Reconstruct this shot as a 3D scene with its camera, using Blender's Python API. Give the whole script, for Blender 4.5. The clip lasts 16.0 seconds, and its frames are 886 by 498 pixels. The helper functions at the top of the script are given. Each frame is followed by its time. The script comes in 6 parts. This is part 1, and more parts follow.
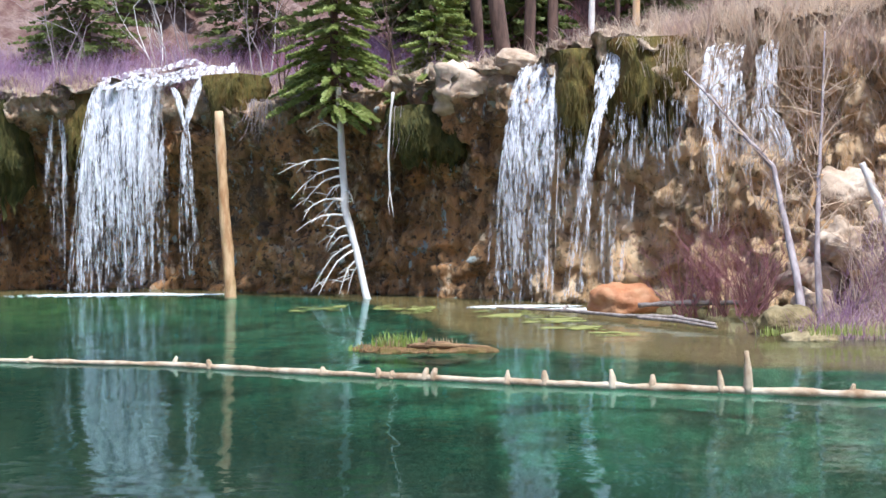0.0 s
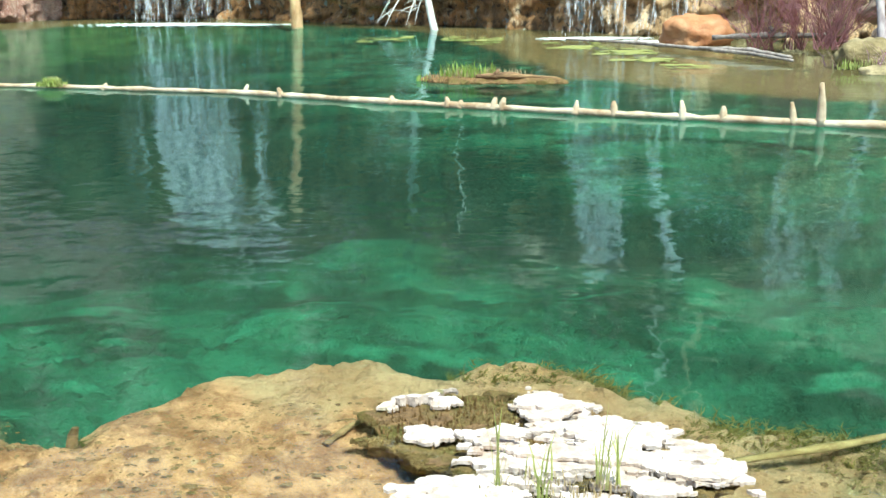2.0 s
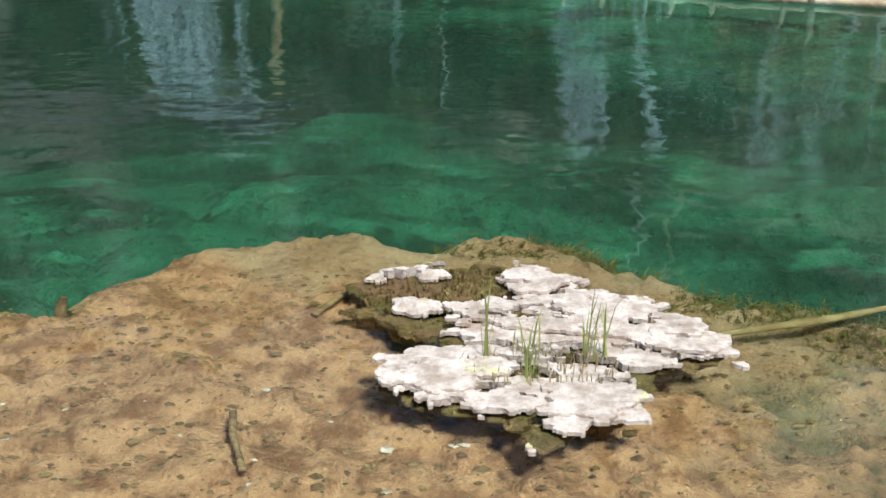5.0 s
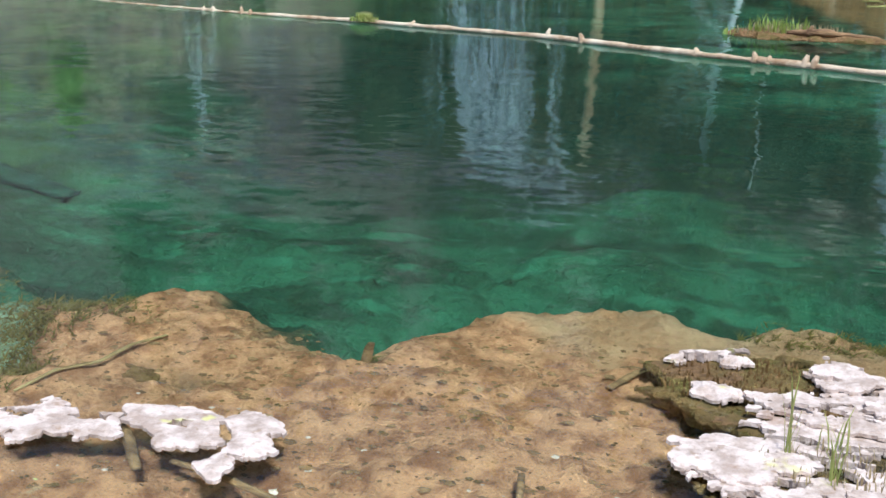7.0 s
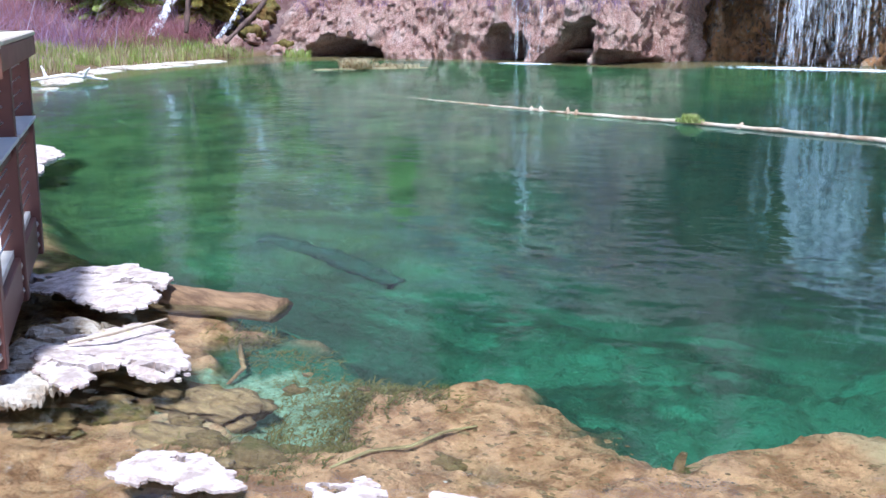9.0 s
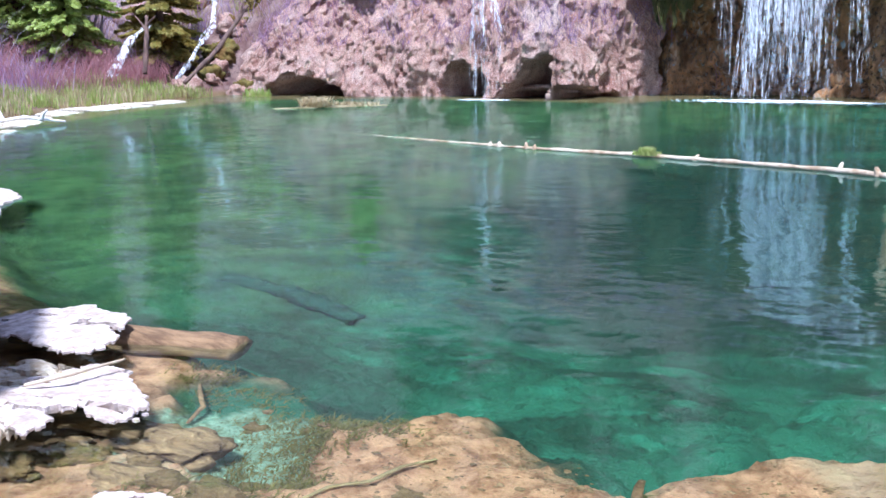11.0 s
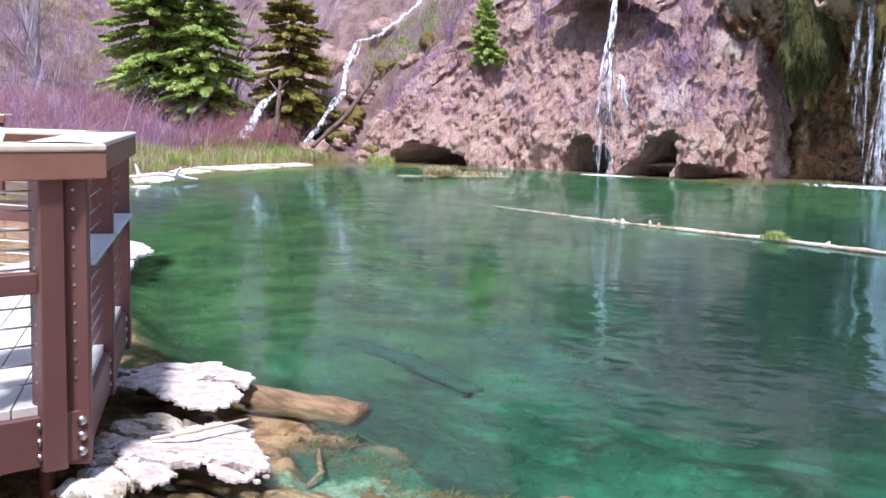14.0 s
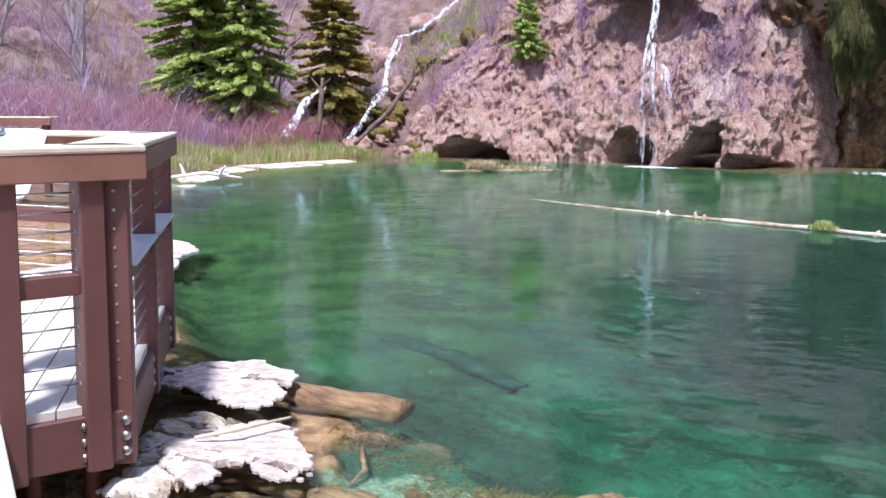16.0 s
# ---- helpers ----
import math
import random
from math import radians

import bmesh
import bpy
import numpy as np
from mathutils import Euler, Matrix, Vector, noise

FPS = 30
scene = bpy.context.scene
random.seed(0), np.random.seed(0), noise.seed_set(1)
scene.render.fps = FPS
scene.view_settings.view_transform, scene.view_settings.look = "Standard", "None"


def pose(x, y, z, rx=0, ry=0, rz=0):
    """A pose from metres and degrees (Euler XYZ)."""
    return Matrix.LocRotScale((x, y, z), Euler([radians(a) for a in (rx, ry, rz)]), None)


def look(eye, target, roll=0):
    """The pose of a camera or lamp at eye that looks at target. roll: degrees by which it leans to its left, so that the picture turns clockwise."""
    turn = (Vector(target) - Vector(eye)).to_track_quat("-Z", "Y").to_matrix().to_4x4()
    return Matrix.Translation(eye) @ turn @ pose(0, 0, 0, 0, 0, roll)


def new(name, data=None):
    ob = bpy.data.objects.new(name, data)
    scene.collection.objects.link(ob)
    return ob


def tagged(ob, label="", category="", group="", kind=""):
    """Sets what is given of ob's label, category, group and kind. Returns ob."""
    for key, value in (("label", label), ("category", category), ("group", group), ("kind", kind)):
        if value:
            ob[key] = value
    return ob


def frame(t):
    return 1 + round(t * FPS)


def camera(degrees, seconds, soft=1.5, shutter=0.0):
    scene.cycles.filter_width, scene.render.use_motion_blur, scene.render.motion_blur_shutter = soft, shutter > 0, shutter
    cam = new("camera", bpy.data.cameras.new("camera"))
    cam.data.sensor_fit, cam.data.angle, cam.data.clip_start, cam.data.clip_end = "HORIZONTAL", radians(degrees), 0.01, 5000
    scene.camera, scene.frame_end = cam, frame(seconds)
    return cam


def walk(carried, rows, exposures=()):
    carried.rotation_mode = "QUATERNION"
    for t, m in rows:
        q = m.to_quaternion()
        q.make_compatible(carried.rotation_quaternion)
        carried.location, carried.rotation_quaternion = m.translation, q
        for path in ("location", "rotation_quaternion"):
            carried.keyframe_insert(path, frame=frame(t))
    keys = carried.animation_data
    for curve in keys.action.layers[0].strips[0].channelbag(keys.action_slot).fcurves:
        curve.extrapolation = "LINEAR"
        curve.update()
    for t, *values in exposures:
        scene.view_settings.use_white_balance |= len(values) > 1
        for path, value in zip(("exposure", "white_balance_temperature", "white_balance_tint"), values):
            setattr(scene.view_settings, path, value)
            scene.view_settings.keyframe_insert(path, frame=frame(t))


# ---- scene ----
cam = camera(42.8, 16.0, soft=1.5)
PATH = [  # seconds, place, yaw, pitch, roll
    (0.0, 0.048, 0.021, 1.737, 0.00, -1.30, -0.72),
    (0.5, 0.036, 0.044, 1.721, 0.91, -4.46, -0.45),
    (1.0, 0.025, 0.009, 1.707, 2.16, -8.56, 0.20),
    (1.5, 0.016, -0.065, 1.678, 2.94, -12.06, -0.45),
    (2.0, 0.017, -0.045, 1.681, 3.49, -14.61, -0.61),
    (2.5, 0.018, -0.044, 1.678, 3.21, -15.06, -0.84),
    (3.0, 0.021, -0.045, 1.661, 3.06, -16.86, -1.12),
    (3.5, 0.010, -0.034, 1.659, 2.75, -19.00, -0.68),
    (3.7, -0.001, -0.034, 1.658, 2.61, -19.49, -0.53),
    (4.7, -0.010, -0.030, 1.655, 2.30, -20.90, 0.10),
    (5.8, -0.035, -0.059, 1.650, 5.64, -19.44, 0.93),
    (6.0, -0.041, -0.045, 1.644, 7.66, -19.05, 0.97),
    (6.5, -0.053, -0.037, 1.632, 13.44, -17.96, 0.82),
    (7.0, -0.057, -0.057, 1.648, 18.07, -17.13, 0.70),
    (7.5, -0.048, -0.053, 1.654, 22.36, -16.57, 0.51),
    (8.0, -0.061, -0.034, 1.651, 26.63, -15.64, 0.72),
    (8.5, -0.097, -0.001, 1.625, 30.58, -13.62, 0.50),
    (8.7, -0.100, 0.003, 1.623, 32.35, -12.85, 0.15),
    (9.6, -0.080, 0.000, 1.630, 36.00, -11.70, -0.50),
    (10.8, -0.047, -0.009, 1.628, 33.16, -10.64, -0.85),
    (11.0, -0.052, -0.013, 1.623, 32.53, -10.35, -0.94),
    (11.5, -0.056, -0.015, 1.621, 31.74, -9.44, -0.83),
    (12.0, -0.072, -0.011, 1.615, 32.20, -8.83, -0.88),
    (12.5, -0.093, -0.026, 1.618, 34.14, -8.42, -0.23),
    (13.0, -0.128, -0.001, 1.622, 36.76, -8.01, 1.74),
    (13.5, -0.147, -0.008, 1.629, 37.82, -7.21, 1.69),
    (14.0, -0.137, -0.019, 1.636, 38.37, -6.81, 1.18),
    (14.5, -0.160, 0.003, 1.629, 40.59, -6.97, 0.73),
    (15.0, -0.162, 0.004, 1.632, 42.68, -7.80, 0.63),
    (15.5, -0.160, 0.014, 1.641, 43.08, -8.00, -0.82),
    (16.0, -0.145, 0.022, 1.636, 40.65, -7.10, 0.09),
]
walk(cam, [(t, pose(x, y, z, 90 + p, 0, w) @ pose(0, 0, 0, 0, 0, r)) for t, x, y, z, w, p, r in PATH],
     exposures=[(0.0, 0.45, 5900, 9), (0.5, 0.45, 5950, 1), (1.0, 0.6, 5950, -9), (1.5, 0.84, 6100, -13), (2.5, 0.74, 6200, -12), (3.5, 0.33, 6300, -7), (6.0, 0.03, 6150, 4),
                (6.5, 0.03, 6050, 7), (7.5, 0.25, 5700, 6), (8.7, 0.46, 5250, 11), (11.0, 0.68, 5200, 13), (12.0, 0.68, 5200, 12), (13.0, 0.66, 5400, 13), (14.5, 0.58, 5600, 15), (16.0, 0.53, 5650, 15)])

# light
SUN_FROM = Vector((0.22, -0.41, 1.0)).normalized()
world = bpy.data.worlds.new("sky")
scene.world = world
world.use_nodes = True
sky = world.node_tree.nodes.new("ShaderNodeTexSky")
sky.sky_type, sky.sun_disc = "NISHITA", False
sky.sun_elevation, sky.sun_rotation = math.asin(SUN_FROM.z), math.atan2(SUN_FROM.x, SUN_FROM.y)
back = world.node_tree.nodes["Background"]
back.inputs["Strength"].default_value = 0.15
world.node_tree.links.new(sky.outputs[0], back.inputs[0])
sun = new("sun", bpy.data.lights.new("sun", "SUN"))
sun.data.energy, sun.data.angle, sun.data.color = 4.6, radians(5.0), (1.0, 0.96, 0.91)
sun.matrix_world = look(SUN_FROM * 60, (0, 0, 0))

# ---------------------------------------------------------------- helpers
def vn(p, seed=0):
    """Smooth value noise in -1..1 for an (n, 3) array."""
    p = np.asarray(p, float)
    i = np.floor(p).astype(np.int64)
    f = p - i
    f = f * f * (3 - 2 * f)
    def h(a, b, c):
        n = (a * 374761393 + b * 668265263 + c * 2147483647 + seed * 1013904223) & 0xFFFFFFFF
        n = ((n ^ (n >> 13)) * 1274126177) & 0xFFFFFFFF
        return ((n ^ (n >> 16)) & 0xFFFF) / 32767.5 - 1
    x, y, z = i.T
    fx, fy, fz = f.T
    def lx(b, c):
        return h(x, b, c) * (1 - fx) + h(x + 1, b, c) * fx
    return (lx(y, z) * (1 - fy) + lx(y + 1, z) * fy) * (1 - fz) + (lx(y, z + 1) * (1 - fy) + lx(y + 1, z + 1) * fy) * fz


def fbm(p, octaves=4, seed=0):
    p = np.asarray(p, float)
    return sum(vn(p * 2.03 ** k + 7.3 * k, seed + k) * 0.5 ** k for k in range(octaves))


def step(a, b, v):
    s = np.clip((np.asarray(v, float) - a) / (b - a), 0, 1)
    return s * s * (3 - 2 * s)


def polygon_distance(x, y, poly):
    """Distance to a closed polygon, negative inside."""
    x, y = np.asarray(x, float), np.asarray(y, float)
    best, inside = np.full(x.shape, 1e9), np.zeros(x.shape, bool)
    for (ax, ay), (bx, by) in zip(poly, poly[1:] + poly[:1]):
        dx, dy = bx - ax, by - ay
        s = np.clip(((x - ax) * dx + (y - ay) * dy) / (dx * dx + dy * dy), 0, 1)
        best = np.minimum(best, np.hypot(x - ax - s * dx, y - ay - s * dy))
        with np.errstate(divide="ignore", invalid="ignore"):
            inside ^= ((ay > y) != (by > y)) & (x < (bx - ax) * (y - ay) / (by - ay + 1e-12) + ax)
    return np.where(inside, -best, best)


class Geo:
    """Vertices and faces of one mesh."""
    def __init__(self):
        self.v, self.f = [], []

    def add(self, verts, faces):
        n = len(self.v)
        self.v += [tuple(p) for p in verts]
        self.f += [tuple(i + n for i in f) for f in faces]
        return self

    def box(self, c, size, m=None, bevel=0.0):
        x, y, z = (s / 2 for s in size)
        b = min(bevel, x, y, z)
        if b <= 0:
            pts = [Vector((sx * x, sy * y, sz * z)) for sz in (-1, 1) for sx, sy in ((-1, -1), (1, -1), (1, 1), (-1, 1))]
            fs = [(3, 2, 1, 0), (4, 5, 6, 7), (0, 1, 5, 4), (1, 2, 6, 5), (2, 3, 7, 6), (3, 0, 4, 7)]
        else:
            pts, fs = [], []
            rings = ((-z, b), (-z + b, 0), (z - b, 0), (z, b))
            for zz, ins in rings:
                a, d = x - ins, y - ins
                pts += [Vector(q) for q in ((-a + b, -d, zz), (a - b, -d, zz), (a, -d + b, zz), (a, d - b, zz), (a - b, d, zz), (-a + b, d, zz), (-a, d - b, zz), (-a, -d + b, zz))]
            for k in range(3):
                fs += [(8 * k + i, 8 * k + (i + 1) % 8, 8 * k + 8 + (i + 1) % 8, 8 * k + 8 + i) for i in range(8)]
            fs += [tuple(range(7, -1, -1)), tuple(range(24, 32))]
        m = m or Matrix.Identity(4)
        return self.add([Matrix.Translation(c) @ m @ p if m else p for p in pts], fs)

    def tube(self, pts, radii, sides=6, caps=True):
        pts = [Vector(p) for p in pts]
        n0, up = len(self.v), None
        for k, p in enumerate(pts):
            d = (pts[min(k + 1, len(pts) - 1)] - pts[max(k - 1, 0)]).normalized()
            if up is None:
                up = d.orthogonal().normalized()
            up = (up - d * up.dot(d))
            up = up.normalized() if up.length > 1e-6 else d.orthogonal().normalized()
            side = d.cross(up)
            r = radii[k] if hasattr(radii, "__len__") else radii
            for j in range(sides):
                a = 2 * math.pi * j / sides
                self.v.append(tuple(p + (up * math.cos(a) + side * math.sin(a)) * r))
        for k in range(len(pts) - 1):
            for j in range(sides):
                a, b = n0 + k * sides + j, n0 + k * sides + (j + 1) % sides
                self.f.append((a, b, b + sides, a + sides))
        if caps:
            self.f.append(tuple(range(n0 + sides - 1, n0 - 1, -1)))
            e = n0 + (len(pts) - 1) * sides
            self.f.append(tuple(range(e, e + sides)))
        return self

    def rough_tube(self, pts, radii, sides=9, amp=0.12, scale=4.0, seed=0, sub=4):
        """A knobbly log or trunk."""
        P, R = [Vector(p) for p in pts], list(radii)
        Q, S = [], []
        for k in range(len(P) - 1):
            for j in range(sub):
                Q.append(P[k].lerp(P[k + 1], j / sub)), S.append(R[k] + (R[k + 1] - R[k]) * j / sub)
        Q.append(P[-1]), S.append(R[-1])
        n0 = len(self.v)
        self.tube(Q, S, sides)
        a = np.array(self.v[n0:])
        c = np.repeat(np.array([tuple(q) for q in Q]), sides, 0)
        k = 1 + amp * fbm(a * scale, 3, seed)[:, None]
        self.v[n0:] = [tuple(q) for q in c + (a - c) * k]
        return self

    def mesh(self, name, smooth=False):
        me = bpy.data.meshes.new(name)
        me.from_pydata(self.v, [], self.f)
        if smooth:
            me.shade_smooth()
        return me


def part(name, geo, material, parent=None, label="", smooth=False, kind=""):
    ob = new(name, geo.mesh(name, smooth) if isinstance(geo, Geo) else geo)
    ob.data.materials.append(material)
    if parent is not None:
        ob.parent = parent
    if label:
        ob["label"] = label
    if kind:
        ob["kind"] = kind
    return ob


def thing(name, geo, material, label, category, smooth=False, group="", kind=""):
    return tagged(part(name, geo, material, None, "", smooth), label, category, group, kind)


def grid_faces(nu, nv):
    i = np.arange(nu * nv).reshape(nu, nv)
    return np.stack([i[:-1, :-1], i[1:, :-1], i[1:, 1:], i[:-1, 1:]], -1).reshape(-1, 4)


def array_mesh(name, verts, faces, smooth=True):
    me = bpy.data.meshes.new(name)
    me.from_pydata(np.asarray(verts).tolist(), [], np.asarray(faces).tolist())
    if smooth:
        me.shade_smooth()
    return me


# ---------------------------------------------------------------- materials
class Nodes:
    def __init__(self, name):
        self.m = bpy.data.materials.new(name)
        self.m.use_nodes = True
        self.t = self.m.node_tree
        self.bsdf, self.out = self.t.nodes["Principled BSDF"], self.t.nodes["Material Output"]
        self.pos = self.t.nodes.new("ShaderNodeNewGeometry").outputs["Position"]

    def link(self, a, b):
        self.t.links.new(a, b)

    def put(self, value, socket):
        if hasattr(value, "default_value"):
            self.link(value, socket)
        elif hasattr(value, "__len__") and len(value) == 3 and socket.type == "RGBA":
            socket.default_value = (*value, 1)
        else:
            socket.default_value = value

    def noise(self, scale, detail=4.0, stretch=(1, 1, 1), rough=0.6, distort=0.0):
        mp = self.t.nodes.new("ShaderNodeMapping")
        mp.inputs["Scale"].default_value = stretch
        self.link(self.pos, mp.inputs["Vector"])
        n = self.t.nodes.new("ShaderNodeTexNoise")
        n.inputs["Scale"].default_value, n.inputs["Detail"].default_value = scale, detail
        n.inputs["Roughness"].default_value, n.inputs["Distortion"].default_value = rough, distort
        self.link(mp.outputs[0], n.inputs["Vector"])
        return n.outputs[0]

    def span(self, v, a, b, lo=0.0, hi=1.0):
        n = self.t.nodes.new("ShaderNodeMapRange")
        n.interpolation_type = "SMOOTHSTEP"
        self.put(v, n.inputs["Value"])
        for k, x in zip(("From Min", "From Max", "To Min", "To Max"), (a, b, lo, hi)):
            n.inputs[k].default_value = x
        return n.outputs[0]

    def mix(self, fac, a, b):
        n = self.t.nodes.new("ShaderNodeMix")
        n.data_type = "RGBA"
        self.put(fac, n.inputs[0]), self.put(a, n.inputs[6]), self.put(b, n.inputs[7])
        return n.outputs[2]

    def math(self, op, a, b):
        n = self.t.nodes.new("ShaderNodeMath")
        n.operation = op
        self.put(a, n.inputs[0]), self.put(b, n.inputs[1])
        return n.outputs[0]

    def axis(self, k):
        n = self.t.nodes.new("ShaderNodeSeparateXYZ")
        self.link(self.pos, n.inputs[0])
        return n.outputs[k]

    def island(self):
        return self.t.nodes.new("ShaderNodeNewGeometry").outputs["Random Per Island"]

    def each(self):
        return self.t.nodes.new("ShaderNodeObjectInfo").outputs["Random"]

    def bump(self, height, strength=0.5, distance=0.05):
        n = self.t.nodes.new("ShaderNodeBump")
        n.inputs["Strength"].default_value, n.inputs["Distance"].default_value = strength, distance
        self.link(height, n.inputs["Height"])
        self.link(n.outputs[0], self.bsdf.inputs["Normal"])
        return n

    def done(self, colour, rough=0.8, **more):
        self.put(colour, self.bsdf.inputs["Base Color"]), self.put(rough, self.bsdf.inputs["Roughness"])
        for k, v in more.items():
            self.put(v, self.bsdf.inputs[k.replace("_", " ")])
        return self.m


def simple(name, a, b, scale, rough=0.8, bump=0.4, dist=0.01, stretch=(1, 1, 1), c=None, **more):
    n = Nodes(name)
    col = n.mix(n.span(n.noise(scale, 5, stretch), 0.3, 0.7), a, b)
    if c:
        col = n.mix(n.span(n.noise(scale * 0.23, 3, stretch), 0.45, 0.7), col, c)
    n.bump(n.noise(scale * 3, 5, stretch), bump, dist)
    return n.done(col, rough, **more)


def rock_dry():
    n = Nodes("travertine_dry")
    big, mid, fine = n.noise(0.7, 4), n.noise(2.6, 6, (1, 1, 0.6)), n.noise(11, 6)
    col = n.mix(n.span(mid, 0.3, 0.68), (0.56, 0.28, 0.22), (0.9, 0.6, 0.47))
    col = n.mix(n.span(big, 0.5, 0.72), col, (0.9, 0.7, 0.6))
    col = n.mix(n.span(fine, 0.58, 0.75, 0, 0.4), col, (0.2, 0.11, 0.085))
    col = n.mix(n.span(n.noise(1.7, 4, (1, 1, 0.3)), 0.58, 0.75, 0, 0.6), col, (0.38, 0.18, 0.17))
    sp = n.noise(19, 4, rough=0.7)
    col = n.mix(n.span(sp, 0.53, 0.64, 0, 0.8), col, (0.93, 0.78, 0.7))
    col = n.mix(n.span(sp, 0.46, 0.34, 0, 0.35), col, (0.24, 0.13, 0.12))
    col = n.mix(n.span(n.noise(31, 4, rough=0.7), 0.54, 0.66, 0, 0.65), col, (0.2, 0.1, 0.09))
    n.bump(n.math("ADD", n.noise(7, 8, rough=0.75), n.noise(23, 5, rough=0.7)), 1.0, 0.16)
    return n.done(col, 0.9)


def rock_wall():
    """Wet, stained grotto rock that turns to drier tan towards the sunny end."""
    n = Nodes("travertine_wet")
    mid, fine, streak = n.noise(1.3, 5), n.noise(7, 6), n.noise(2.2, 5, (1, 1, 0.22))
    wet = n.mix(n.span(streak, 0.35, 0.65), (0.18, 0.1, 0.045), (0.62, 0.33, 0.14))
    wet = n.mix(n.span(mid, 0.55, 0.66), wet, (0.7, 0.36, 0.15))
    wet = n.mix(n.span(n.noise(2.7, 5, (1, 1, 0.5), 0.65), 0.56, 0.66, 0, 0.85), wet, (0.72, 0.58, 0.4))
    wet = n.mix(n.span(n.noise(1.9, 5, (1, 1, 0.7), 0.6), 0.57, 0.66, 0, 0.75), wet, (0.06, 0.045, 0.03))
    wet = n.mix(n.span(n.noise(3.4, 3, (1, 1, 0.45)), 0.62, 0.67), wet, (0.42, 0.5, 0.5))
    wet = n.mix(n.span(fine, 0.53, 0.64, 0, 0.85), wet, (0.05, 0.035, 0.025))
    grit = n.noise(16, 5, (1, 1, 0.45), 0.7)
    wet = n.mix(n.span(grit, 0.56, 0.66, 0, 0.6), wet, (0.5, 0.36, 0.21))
    dry = n.mix(n.span(streak, 0.3, 0.7), (0.56, 0.33, 0.16), (0.9, 0.66, 0.4))
    dry = n.mix(n.span(mid, 0.5, 0.7), dry, (0.8, 0.62, 0.42))
    dry = n.mix(n.span(fine, 0.54, 0.66, 0, 0.8), dry, (0.15, 0.095, 0.05))
    dry = n.mix(n.span(n.noise(2.1, 5, (1, 1, 0.6), 0.6), 0.56, 0.64, 0, 0.75), dry, (0.2, 0.13, 0.06))
    dry = n.mix(n.span(grit, 0.55, 0.65, 0, 0.7), dry, (0.78, 0.64, 0.45))
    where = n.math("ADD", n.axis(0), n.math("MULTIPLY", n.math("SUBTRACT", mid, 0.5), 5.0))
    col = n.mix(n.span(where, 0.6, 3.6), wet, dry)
    high = n.math("ADD", n.axis(2), n.math("MULTIPLY", n.math("SUBTRACT", streak, 0.5), 2.5))
    pale = n.mix(n.span(fine, 0.35, 0.65), (0.48, 0.38, 0.29), (0.8, 0.69, 0.55))
    col = n.mix(n.span(high, 4.3, 5.1, 0, 0.6), col, pale)
    duff = n.mix(n.span(fine, 0.4, 0.6), (0.2, 0.12, 0.09), (0.46, 0.34, 0.25))
    col = n.mix(n.span(high, 5.35, 5.75, 0, 0.9), col, duff)
    n.bump(n.math("ADD", n.noise(4, 8, (1, 1, 0.4), 0.7), n.noise(17, 5, (1, 1, 0.35), rough=0.7)), 1.0, 0.1)
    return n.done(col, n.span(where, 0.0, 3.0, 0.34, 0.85))


